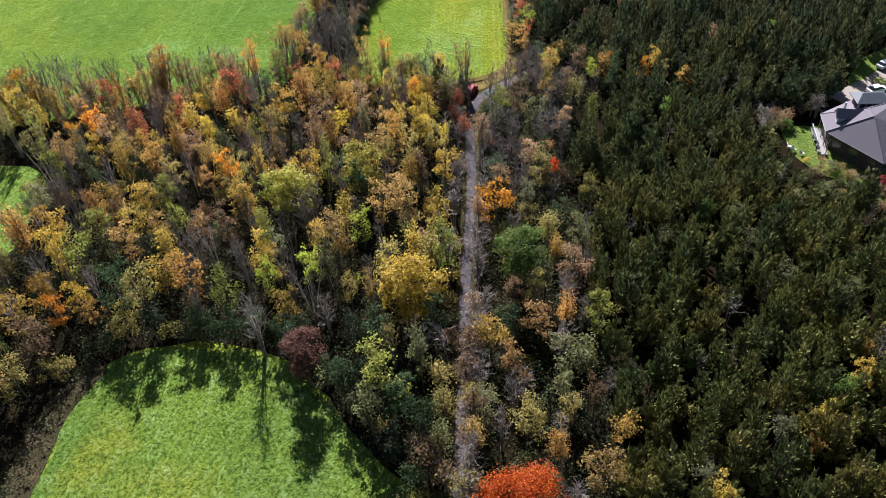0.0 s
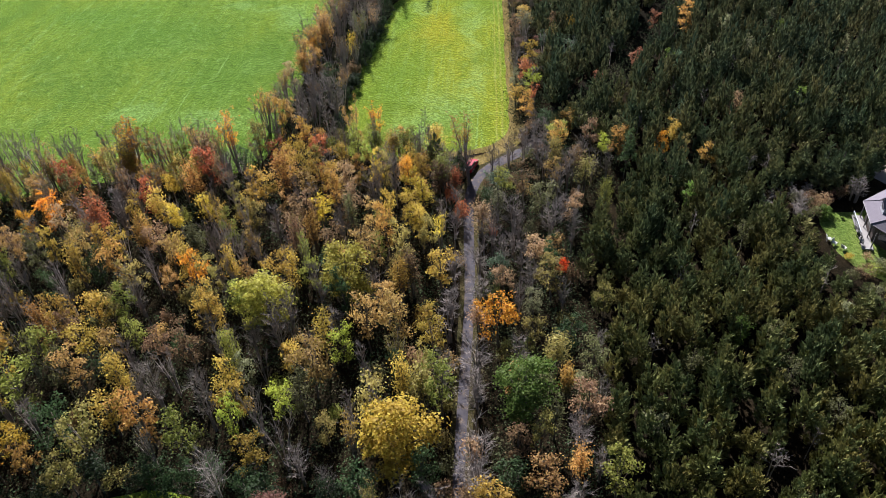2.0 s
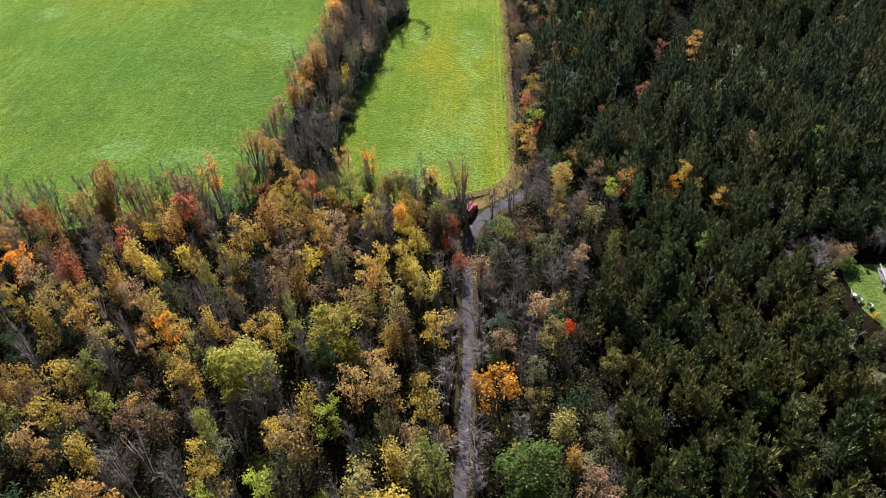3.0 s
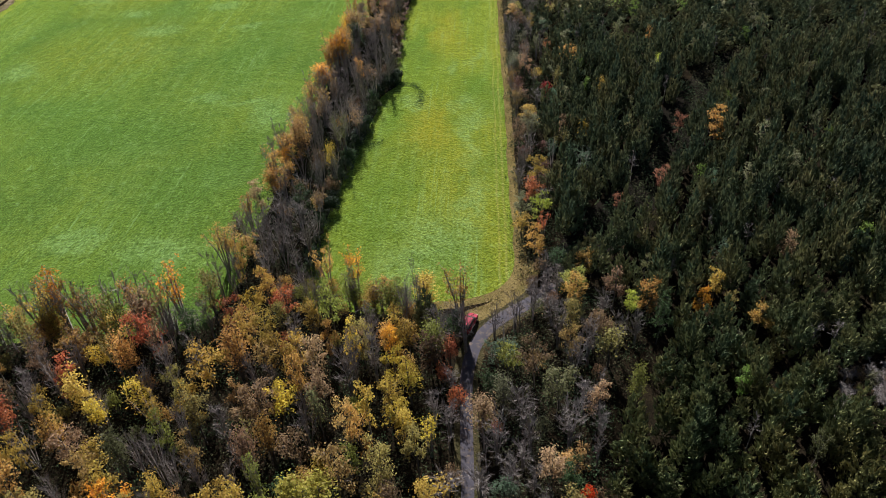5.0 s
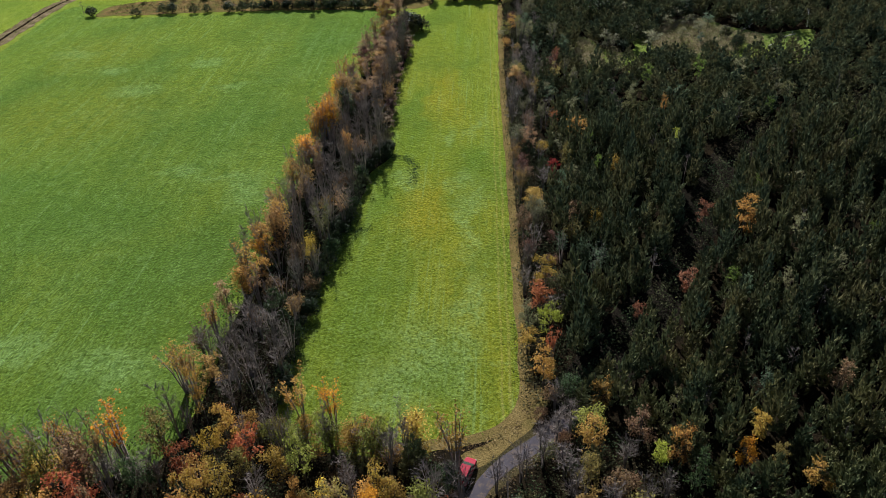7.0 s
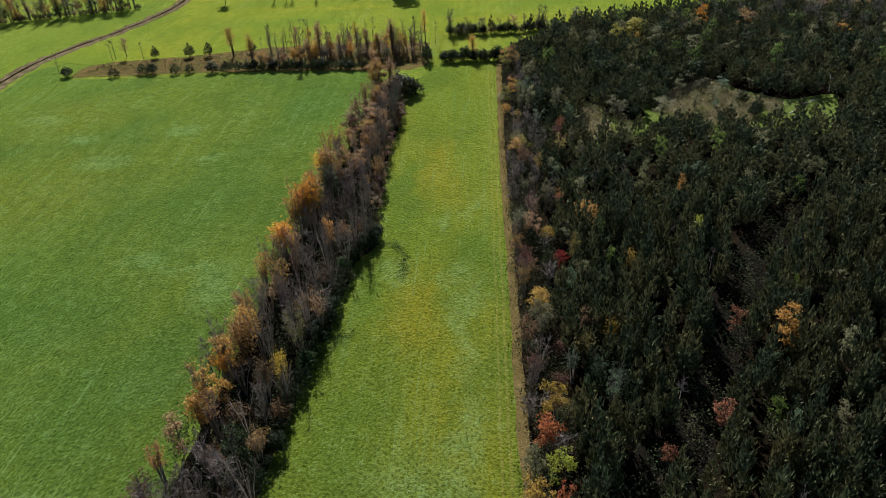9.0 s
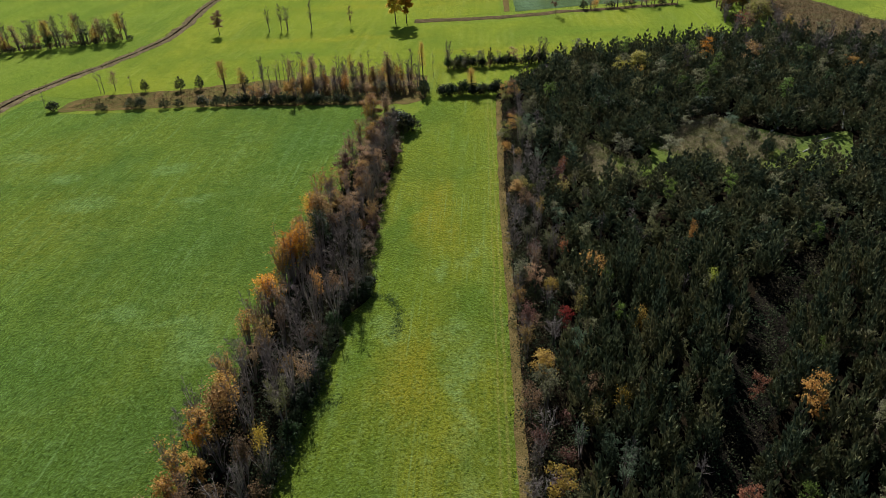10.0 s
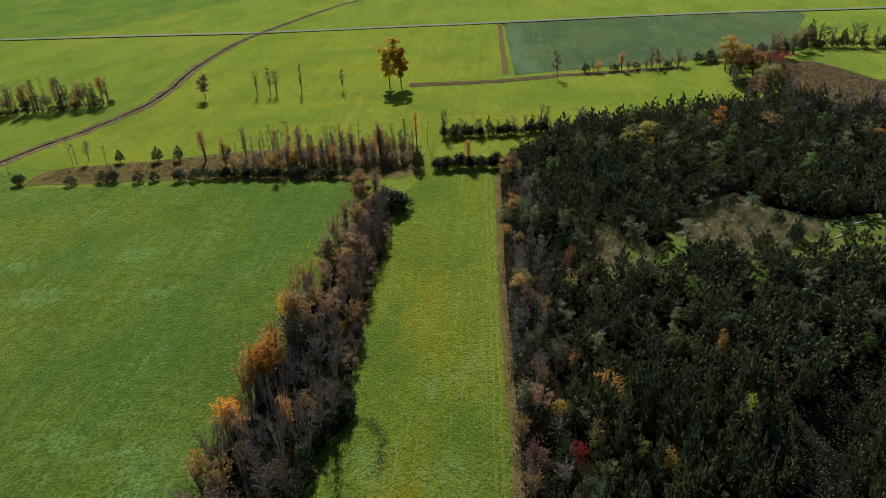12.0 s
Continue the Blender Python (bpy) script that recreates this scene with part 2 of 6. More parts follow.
def leaf_material(name, glow=0.5, rough=0.55):
    """Foliage: the tree's own colour, varied from tree to tree and from leaf to leaf; light passes through."""
    m, t = material(name)
    info = node(t, "ObjectInfo")
    isle = node(t, "NewGeometry").outputs["Random Per Island"]
    own = node(t, "Math", {0: node(t, "Math", {0: info.outputs["Random"], 1: 17.3}, operation="MULTIPLY").outputs[0]}, operation="FRACT").outputs[0]
    bright = times(t, node(t, "MapRange", {"Value": isle, "To Min": 0.66, "To Max": 1.34}).outputs[0], node(t, "MapRange", {"Value": own, "To Min": 0.6, "To Max": 1.42}).outputs[0])
    hue = node(t, "MapRange", {"Value": info.outputs["Random"], "To Min": 0.492, "To Max": 0.512}).outputs[0]
    leafhue = node(t, "MapRange", {"Value": node(t, "Math", {0: isle, 1: 7.31}, operation="MULTIPLY").outputs[0], "From Max": 7.31, "To Min": -0.012, "To Max": 0.012}).outputs[0]
    hsv = node(t, "HueSaturation", {"Hue": node(t, "Math", {0: hue, 1: leafhue}, operation="ADD").outputs[0], "Saturation": 1.0, "Value": bright, "Color": info.outputs["Color"]})
    d = node(t, "BsdfPrincipled", {"Base Color": hsv.outputs["Color"], "Roughness": rough, "Specular IOR Level": 0.09})
    tr = node(t, "BsdfTranslucent", {"Color": hsv.outputs["Color"]})
    mx = node(t, "MixShader", {0: glow, 1: d.outputs["BSDF"], 2: tr.outputs["BSDF"]})
    t.links.new(mx.outputs["Shader"], node(t, "OutputMaterial").inputs["Surface"])
    return m


LEAF = leaf_material("leaf")


def needle_material(name, a, b, c3, south_lit=1.0):
    """Cedar foliage in dark olive greens that drift over the stand; the sunnier look of southern trees can be painted
    in.
    """
    m, t = material(name)
    p = node(t, "NewGeometry").outputs["Position"]
    isle = node(t, "NewGeometry").outputs["Random Per Island"]
    n = noise_tex(t, p, 0.16, 3.0, 0.6)
    c = ramp(t, n, (0.36, a), (0.5, b), (0.64, c3))
    clump = node(t, "MapRange", {"Value": noise_tex(t, p, 0.75, 2.0), "From Min": 0.3, "From Max": 0.7, "To Min": 0.42, "To Max": 1.6}).outputs[0]
    bright = node(t, "Math", {0: clump, 1: node(t, "MapRange", {"Value": isle, "To Min": 0.88, "To Max": 1.12}).outputs[0]}, operation="MULTIPLY").outputs[0]
    # brighter, yellower tint southwards: the more sunlit look put into the colour
    if south_lit != 1.0:
        c = mix(t, node(t, "MapRange", {"Value": node(t, "SeparateXYZ", {0: p}).outputs["Y"], "From Min": 150.0, "From Max": 60.0}).outputs[0], c, mix(t, 1.0, c, (south_lit * 1.08, south_lit * 1.01, south_lit * 0.66), "MULTIPLY"))
    hsv = node(t, "HueSaturation", {"Value": bright, "Color": c})
    d = node(t, "BsdfPrincipled", {"Base Color": hsv.outputs["Color"], "Roughness": 0.8, "Specular IOR Level": 0.02})
    tr = node(t, "BsdfTranslucent", {"Color": hsv.outputs["Color"]})
    mx = node(t, "MixShader", {0: 0.13, 1: d.outputs["BSDF"], 2: tr.outputs["BSDF"]})
    t.links.new(mx.outputs["Shader"], node(t, "OutputMaterial").inputs["Surface"])
    return m


NEEDLE = needle_material("cedar_needle", (0.061, 0.084, 0.05), (0.095, 0.109, 0.054), (0.14, 0.131, 0.061), 1.12)
UNDERGROWTH = needle_material("undergrowth_leaf", (0.03, 0.05, 0.024), (0.044, 0.053, 0.025), (0.062, 0.053, 0.03))
DRY_STALK = needle_material("dry_stalk", (0.12, 0.08, 0.045), (0.19, 0.135, 0.07), (0.15, 0.14, 0.06))
SCRUB = needle_material("grey_scrub", (0.19, 0.185, 0.085), (0.3, 0.25, 0.15), (0.23, 0.22, 0.12))
BANK_WEED = needle_material("bank_weed", (0.05, 0.05, 0.025), (0.085, 0.065, 0.04), (0.06, 0.07, 0.03))
DARK_MARK = needle_material("rut_grass", (0.028, 0.055, 0.02), (0.034, 0.062, 0.024), (0.04, 0.07, 0.03))
BARK = simple_material("bark", (0.085, 0.07, 0.055), 0.95, 0.35, 2.0)
TWIG = simple_material("twig", (0.2, 0.169, 0.15), 0.9, 0.3, 1.0)


def asphalt_material():
    """Worn asphalt strewn with fallen leaves."""
    m, t = material("asphalt")
    p = node(t, "NewGeometry").outputs["Position"]
    c = ramp(t, noise_tex(t, p, 0.5, 4.0, 0.6), (0.3, (0.034, 0.031, 0.037)), (0.7, (0.055, 0.05, 0.058)))
    c = mix(t, ramp(t, noise_tex(t, p, 1.1, 6.0, 0.75), (0.5, (0.0,) * 3), (0.62, (0.8,) * 3)), c, (0.1, 0.075, 0.055))
    finish(t, c, 0.95, noise_tex(t, p, 12.0), 0.3, 0.02, spec=0.15)
    return m


ASPHALT = asphalt_material()


# ---- shapes ----
def flat_mesh(name, verts, faces, mats):
    me = bpy.data.meshes.new(name)
    me.from_pydata([tuple(v) for v in verts], [], [tuple(int(i) for i in f) for f in faces])
    for m in mats if isinstance(mats, (list, tuple)) else [mats]:
        me.materials.append(m)
    me.update()
    return me


def quick_mesh(name, verts, faces, mat):
    """A mesh from arrays of corners and of equal-sided faces."""
    me = bpy.data.meshes.new(name)
    verts, faces = np.asarray(verts, np.float32), np.asarray(faces, np.int32)
    me.vertices.add(len(verts))
    me.vertices.foreach_set("co", verts.ravel())
    me.loops.add(faces.size)
    me.loops.foreach_set("vertex_index", faces.ravel())
    me.polygons.add(len(faces))
    me.polygons.foreach_set("loop_start", np.arange(len(faces), dtype=np.int32) * faces.shape[1])
    me.materials.append(mat)
    me.update(calc_edges=True)
    return me


def child(name, me, parent, label=""):
    ob = new(name, me)
    ob.parent = parent
    if label:
        tagged(ob, label)
    return ob


def smooth_line(points, step=2.0, closed=False, wobble=0.0, seed=0):
    """Catmull-Rom through the points, cut to even steps, with an uneven wobble."""
    p = [Vector((x, y, 0)) for x, y in points]
    n = len(p)
    out = []
    for i in range(n if closed else n - 1):
        g = (lambda k: p[k % n]) if closed else (lambda k: p[min(max(k, 0), n - 1)])
        a, b, c, d = g(i - 1), g(i), g(i + 1), g(i + 2)
        m = max(1, int((c - b).length / step))
        for j in range(m):
            s = j / m
            q = 0.5 * (2 * b + (c - a) * s + (2 * a - 5 * b + 4 * c - d) * s * s + (3 * b - a - 3 * c + d) * s ** 3)
            out.append(q)
    if not closed:
        out.append(p[-1])
    if wobble:
        out = [q + wobble * Vector((noise.noise(q * 0.23 + Vector((seed, 0, 0))), noise.noise(q * 0.23 + Vector((0, seed + 9.0, 0))), 0)) for q in out]
    return out


def sheet(name, points, z, mat, label, category, wobble=0.6, step=2.0):
    line = smooth_line(points, step, True, wobble, z * 100)
    ob = new(name, flat_mesh(name, [(q.x, q.y, z) for q in line], [range(len(line))], mat))
    if ob.data.polygons[0].normal.z < 0:
        ob.data.flip_normals()
    return tagged(ob, label, category, kind="structure")


def ribbon(name, points, widths, z, mat, label, category, crown=0.0, wobble=0.0, skirt=0.0, flare=1.0):
    """A road or bank along a line: a cambered top with sides that go down to the ground."""
    line = smooth_line(points, 1.5)
    verts, faces = [], []
    for i, q in enumerate(line):
        d = (line[min(i + 1, len(line) - 1)] - line[max(i - 1, 0)]).normalized()
        s = Vector((d.y, -d.x, 0))
        w = widths[0] + (widths[1] - widths[0]) * (i / (len(line) - 1)) ** flare
        a = w * 0.5 * (1 + wobble * noise.noise(q * 0.31))
        b = w * 0.5 * (1 + wobble * noise.noise(q * 0.27 + Vector((5, 3, 1))))
        e = q + s * (wobble * 0.5 * w * noise.noise(q * 0.11))
        for off, up in ((-a - skirt, -0.02), (-a, z), (-a * 0.5, z + crown * 0.7), (0, z + crown), (b * 0.5, z + crown * 0.7), (b, z), (b + skirt, -0.02)):
            v = e + s * off
            verts.append((v.x, v.y, up))
    for i in range(len(line) - 1):
        for k in range(6):
            a = i * 7 + k
            faces.append((a, a + 1, a + 8, a + 7))
    me = flat_mesh(name, verts, faces, mat)
    if me.polygons[2].normal.z < 0:
        me.flip_normals()
    return tagged(new(name, me), label, category, kind="structure")


def inside(x, y, poly):
    hit, j = False, len(poly) - 1
    for i in range(len(poly)):
        (xi, yi), (xj, yj) = poly[i], poly[j]
        if (yi > y) != (yj > y) and x < (xj - xi) * (y - yi) / (yj - yi) + xi:
            hit = not hit
        j = i
    return hit


def line_gap(x, y, line):
    """The distance from a place to a line."""
    best = 1e9
    for (ax, ay), (bx, by) in zip(line, line[1:]):
        dx, dy = bx - ax, by - ay
        s = max(0.0, min(1.0, ((x - ax) * dx + (y - ay) * dy) / (dx * dx + dy * dy)))
        best = min(best, math.hypot(x - ax - s * dx, y - ay - s * dy))
    return best


def scatter(poly, step, rng, jitter=0.42):
    xs, ys = [p[0] for p in poly], [p[1] for p in poly]
    out, row, y = [], 0, min(ys)
    while y < max(ys):
        x = min(xs) + (step * 0.5 if row % 2 else 0)
        while x < max(xs):
            q = (x + rng.uniform(-jitter, jitter) * step, y + rng.uniform(-jitter, jitter) * step)
            if inside(*q, poly):
                out.append(q)
            x += step
        y += step * 0.87
        row += 1
    return out


# ---- the plan ----
WEST = [(-145, 110), (-120, 109), (-92, 111.5), (-77.7, 115.5), (-67, 119), (-52, 120.5), (-42, 123), (-40, 134), (-41, 150), (-40.5, 167), (-38, 190), (-36, 205), (-34.5, 222), (-33, 245), (-31, 262), (-30, 276), (-36, 290.5), (-58, 292.5), (-97, 292), (-126, 292.5), (-131, 296), (-137, 305), (-141, 302), (-142.5, 290), (-142, 264), (-143.5, 200)]
STRIP = [(-29, 137.8), (-28.2, 150), (-28, 160), (-27.1, 168), (-25, 181), (-25.3, 190), (-22, 198.5), (-23, 210), (-23.7, 220), (-24, 241), (-22.5, 255), (-24, 268), (-26, 275), (-21, 285), (-19, 293), (-20, 310), (-20, 327), (-14.6, 327), (-15.3, 297), (0.5, 294.5), (0.6, 270), (0.7, 237), (1.2, 210), (1.8, 185), (2.1, 160), (2.6, 136), (1.1, 130.5), (-2.7, 127.4), (-9.4, 124.8), (-20, 124.8), (-28, 127.5)]
NEAR = [(-49.7, 39.3), (-50.8, 47.9), (-50.5, 51.9), (-47.7, 57.2), (-41.1, 59.1), (-30.6, 58.3), (-26.1, 57.4), (-21, 52.4), (-14.8, 46.3), (-11.1, 41.5), (-8, 39), (-7.5, 0), (-8, -60), (-90, -60), (-60, 0)]
SIDE = [(-72.3, 76), (-72.9, 88), (-75.6, 97), (-86, 100), (-120, 98), (-140, 70), (-84, 64)]
WOOD = [(-104, 113), (-92, 114), (-78, 118), (-66, 122), (-50, 123), (-42, 126), (-36, 130), (-28, 128), (-10, 126), (-6.3, 118), (-6.3, 60), (-5.5, 36), (-9, 36), (-11, 41.5), (-15, 46.5), (-21, 52.8), (-26, 57.8), (-41, 60), (-48, 58.2), (-52, 53.5), (-57, 50), (-63, 36), (-72, 36), (-76, 55), (-69.5, 76), (-70.5, 90), (-73, 101), (-104, 103)]
BELT = [(-1.8, 30), (-1.8, 100), (-2.4, 112), (3, 121), (9, 128), (15, 130), (23, 121), (14.5, 110), (11, 95), (13, 80), (12, 65), (14, 50), (10, 30)]
HEDGE_W = [(-40, 129), (-29, 130), (-28.6, 150), (-27.6, 168), (-25.5, 181), (-25.7, 190), (-22.5, 198), (-23.3, 210), (-24.3, 241), (-23.2, 255), (-24.8, 270), (-28.5, 278), (-32, 262), (-34.5, 245), (-36.5, 222), (-38, 205), (-39, 190), (-41, 167), (-42, 145)]
HEDGE_E = [(3.4, 130), (9.5, 131), (9, 180), (9, 250), (6, 292), (1.8, 294), (1.8, 237), (2.4, 210), (2.8, 185), (3.2, 160)]
CEDARS = [(10, 26), (14, 50), (12.5, 65), (14, 80), (12, 95), (16, 108), (24, 119), (12, 131), (9.5, 140), (9, 250), (4, 297), (16, 316), (23, 327), (39, 331), (57, 337), (78, 341), (96, 340), (110, 330), (140, 338), (130, 300), (114, 262), (100, 225), (97, 165), (88, 135), (66, 78), (54, 26)]
YARD = [(46.2, 108.5), (46.0, 99), (47.0, 91), (52, 86), (57, 80), (70, 76), (92, 96), (92, 140), (72, 134), (63, 124), (61, 117), (55, 112.5), (50, 111.5)]
LAWN_EDGE = [(48.2, 108), (47.8, 104), (48, 100), (49, 97), (53, 93), (58, 88), (70, 82), (92, 96), (92, 140), (72, 134), (66, 127), (63, 121), (61, 115), (54, 109), (50.4, 109)]
THICKET = [(41.3, 112.2), (45.2, 113.6), (48.2, 113.2), (50.0, 109.8), (48.0, 107.6), (41.3, 107.8)]
GLADE = [(19.4, 261.1), (23.9, 262.9), (26.9, 254.8), (31.4, 251.5), (35.0, 253.6), (35.6, 265.1), (37.9, 264.9), (39.8, 259.4), (47.9, 271.9), (56.4, 275.2), (61.6, 267.9), (66.4, 264.6), (70.8, 261.0), (82.8, 262.5), (73.4, 242.2), (65.8, 243.2), (61.3, 245.0), (54.5, 243.7), (46.9, 243.1), (39.8, 244.3), (36.4, 241.5), (33.6, 236.3), (30.8, 236.4), (31.0, 241.1), (27.2, 240.4), (18.5, 239.0)]
RIDE = [(7, 132), (12, 136.5), (18, 146), (24.5, 153.5), (29.5, 164), (37.5, 183), (45.5, 197), (57, 208), (76, 218), (104, 229)]
ROAD = [(-3.6, -60), (-3.7, 39.7), (-4, 65), (-3.6, 90), (-4.1, 105), (-4.2, 113), (-2.9, 119), (0.4, 123.5), (5, 127), (8, 130.5)]
CREEK = [(-150, 112), (-149.5, 200), (-148, 265), (-147.5, 290), (-146, 308), (-141, 324), (-134.5, 337), (-127.5, 355), (-123.8, 372), (-123.2, 392), (-125.2, 419), (-123.5, 458), (-117.5, 490), (-99, 546), (-78, 588), (-30, 630)]
RNG = random.Random(7)

# ---- ground ----
ground = new("ground", flat_mesh("ground", [(x, y, -0.06) for y in (-2500, 2500) for x in (-2500, 2500)], [(0, 1, 3, 2)], GRASS_PLAIN))
tagged(ground, "wide green farmland that runs to the horizon", "ground", kind="structure")
sheet("woodland_floor", [(-80, 33), (-106, 112), (-92, 115), (-66, 119.5), (-42, 123.4), (-39.6, 150), (-38, 190), (-33, 245), (-30, 278), (-24, 268), (-23.5, 220), (-21.5, 198), (-25, 185), (-28, 160), (-28.5, 137), (-20, 126.4), (-2.7, 127.2), (4, 131), (2, 185), (0.8, 240), (0.7, 296), (22, 329), (57, 339), (80, 344), (120, 344), (150, 342), (135, 290), (106, 220), (105, 165), (98, 135), (75, 70), (62, 22), (10, 20), (-4.6, 24), (-5, 36), (-14, 45), (-26, 58), (-42, 60), (-51.5, 52), (-52, 30)], -0.03, SHADED_LITTER, "brown leaf litter under the trees, darkened to imitate canopy shade", "forest floor")
sheet("west_field", WEST, 0.0, GRASS_WEST, "mown green hayfield with pale streaks and patches", "field")
sheet("strip_field", STRIP, 0.004, GRASS_STRIP, "long strip of mown yellow-green grass between hedgerows", "field", 0.9)
sheet("near_field", NEAR, 0.0, GRASS_NEAR, "bright green mown field beside the wood", "field")
sheet("side_field", SIDE, 0.0, GRASS_NEAR, "green field behind the edge of the wood", "field")
sheet("far_field", [(-141, 312), (-131, 336), (-122.5, 360), (-120.5, 393), (-122.5, 425), (-120, 462), (-111, 490), (-60, 493), (-2, 492), (1, 491), (2, 450), (3, 396), (0, 390), (-28, 384), (-20, 375), (20, 380), (76, 392), (82, 395), (80, 367), (77, 347), (57, 340), (39, 334), (22, 331), (0, 300), (-22, 300), (-60, 308), (-110, 304)], -0.004, GRASS_FAR, "pale yellow-green pasture with a few standing trees", "field")
sheet("crop_field", [(14, 491.6), (7.4, 491.5), (7.1, 486), (7.6, 440), (8.7, 397), (8.9, 391.8), (14, 392.4), (38, 397), (77, 403), (100, 412), (120, 423), (135, 455), (147, 487), (120, 493)], 0.006, CROP, "grey-green crop field with pale drilled rows", "field", 0.3)
sheet("rough_bank", [(-127, 295), (-117, 294.5), (-78, 294.5), (-40, 292.5), (-21, 294), (-21, 316), (-60, 318), (-90, 312), (-106, 309), (-124, 306)], 0.002, DEAD_GRASS, "rough bank of dead brown grass beside the hayfield", "bank", 1.5)
sheet("scrub_ground", [(95, 342), (110, 341), (119, 336), (140, 345), (130, 362), (118, 394), (104, 388), (98, 365)], 0.0, DITCH, "reddish-brown rough scrubland", "scrubland", 1.0)
sheet("glade_ground", GLADE, 0.0, CLEARING, "small green glade among the cedars", "clearing", 0.8)
sheet("lawn", LAWN_EDGE, 0.0, LAWN, "mown green lawn round the house", "lawn", 0.5)
sheet("strip_verge", [(1.6, 296), (1.9, 260), (1.9, 237), (2.6, 205), (3.1, 180), (3.5, 155), (4.2, 136), (3, 130.5), (-2, 126.6), (-10, 125.2), (-10, 126.6), (-2.7, 128), (0.8, 130.8), (2.3, 137), (1.9, 160), (1.6, 185), (1, 210), (0.5, 237), (0.4, 296)], 0.010, VERGE, "strip of dry tan grass along the field's edge", "verge", 0.3, 1.0)
sheet("junction_verge", [(-5, 124.6), (-2, 126.2), (1.5, 129), (3.4, 132.5), (4.6, 136), (6.4, 134.5), (4, 129.5), (0.5, 125.6), (-3, 122.6)], 0.014, VERGE, "dry tan grass between the lane and the field", "verge", 0.4, 1.0)
ribbon("road", ROAD, (1.2, 2.4), 0.03, ASPHALT, "narrow grey asphalt lane with worn edges", "road", 0.05, 0.05, 0.1, 9.0)
ribbon("field_bank", [(-50.4, 0), (-50.7, 30), (-51.6, 42), (-51.4, 50), (-49.2, 56.5)], (4.4, 2.4), 0.05, BANK, "bank of dead brown grass along the field edge", "bank", 0.2, 0.4, 0.4)
ribbon("road_verge", [(-3.6, -60), (-3.7, 39.7), (-4, 65), (-3.6, 90), (-4.1, 105), (-4.2, 113), (-2.9, 119), (0.4, 123.5), (5, 127)], (1.9, 3.7), 0.01, LANE_SIDE, "strip of dry grass and gravel beside the lane", "verge", 0.0, 0.15, 0.3, 9.0)
ribbon("far_road", [(-420, 516), (-267, 509), (-184, 503), (-117.6, 497), (-48, 496.5), (0.7, 496), (65, 497), (120, 496), (187, 491), (400, 480)], (1.25, 1.25), 0.06, simple_material("pale_road", (0.22, 0.215, 0.21), 1.0, 0.15, 0.3, spec=0.0), "straight pale country road across the fields", "road", 0.05, 0.0, 0.6)
ribbon("far_ditch", [(-420, 512), (-267, 505), (-184, 499.3), (-117.6, 493.4), (-48, 493), (0.7, 492.6), (65, 493.7), (120, 492.7), (187, 487.7), (400, 476.6)], (1.8, 1.8), 0.0, SHADED_LITTER, "dark weedy ditch beside the far road", "ditch", 0.05, 0.2, 0.2)
ribbon("creek_bank", CREEK, (6.8, 2.4), 0.02, CREEKSIDE, "winding creek bank of pale brown dead weeds", "creek", 0.05, 0.5, 0.4)
ribbon("creek_bed", CREEK, (1.2, 0.7), 0.08, SHADED_LITTER, "dark wet bed of the creek", "creek", 0.0, 0.8, 0.0)
ribbon("field_margin", [(-30, 382.5), (-10, 383), (6, 384), (27, 388.5), (35, 389), (71, 393.5)], (5.0, 3.0), 0.06, DITCH, "brown weedy margin between two fields", "field margin", 0.15, 0.4, 0.3)
ribbon("crop_margin", [(4.5, 492), (5, 440), (5.5, 392)], (1.6, 1.6), 0.03, VERGE, "tan headland beside the crop field", "field margin", 0.0, 0.3, 0.3)
# wide dark ribbon: the shade between the cedars, painted on the ground
ribbon("forest_track", RIDE, (8.0, 7.0), -0.01, TRACK_SHADE, "track between cedars, its deep shade painted near-black", "track", 0.0, 0.3, 0.2)
ribbon("driveway", [(60, 117), (66, 121), (71, 125), (80, 130), (95, 134)], (4.0, 4.5), 0.03, simple_material("gravel", (0.2, 0.165, 0.14), 0.95, 0.2, 2.0), "pale gravel driveway by the house", "driveway", 0.02, 0.2, 0.2)


# ---- trees ----
COLOURS = {
    "orange": (0.56, 0.25, 0.03), "amber": (0.38, 0.215, 0.06), "gold": (0.39, 0.265, 0.056), "yellow": (0.5, 0.355, 0.05), "olivegold": (0.24, 0.2, 0.062),
    "moss": (0.27, 0.245, 0.04), "brick": (0.24, 0.105, 0.06), "yellowgreen": (0.2, 0.21, 0.045), "lime": (0.3, 0.34, 0.05), "green": (0.12, 0.175, 0.035), "olive": (0.13, 0.13, 0.055), "tangold": (0.35, 0.22, 0.08),
    "tan": (0.28, 0.18, 0.1), "russet": (0.16, 0.1, 0.055), "rust": (0.32, 0.105, 0.045), "maroon": (0.12, 0.06, 0.045), "crimson": (0.33, 0.055, 0.035),
    # dusk: very dark leaves, also used to paint shade along wood and hedge edges
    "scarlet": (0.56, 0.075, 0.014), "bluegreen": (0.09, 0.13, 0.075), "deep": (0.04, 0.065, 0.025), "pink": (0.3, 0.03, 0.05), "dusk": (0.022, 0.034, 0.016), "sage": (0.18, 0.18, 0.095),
}
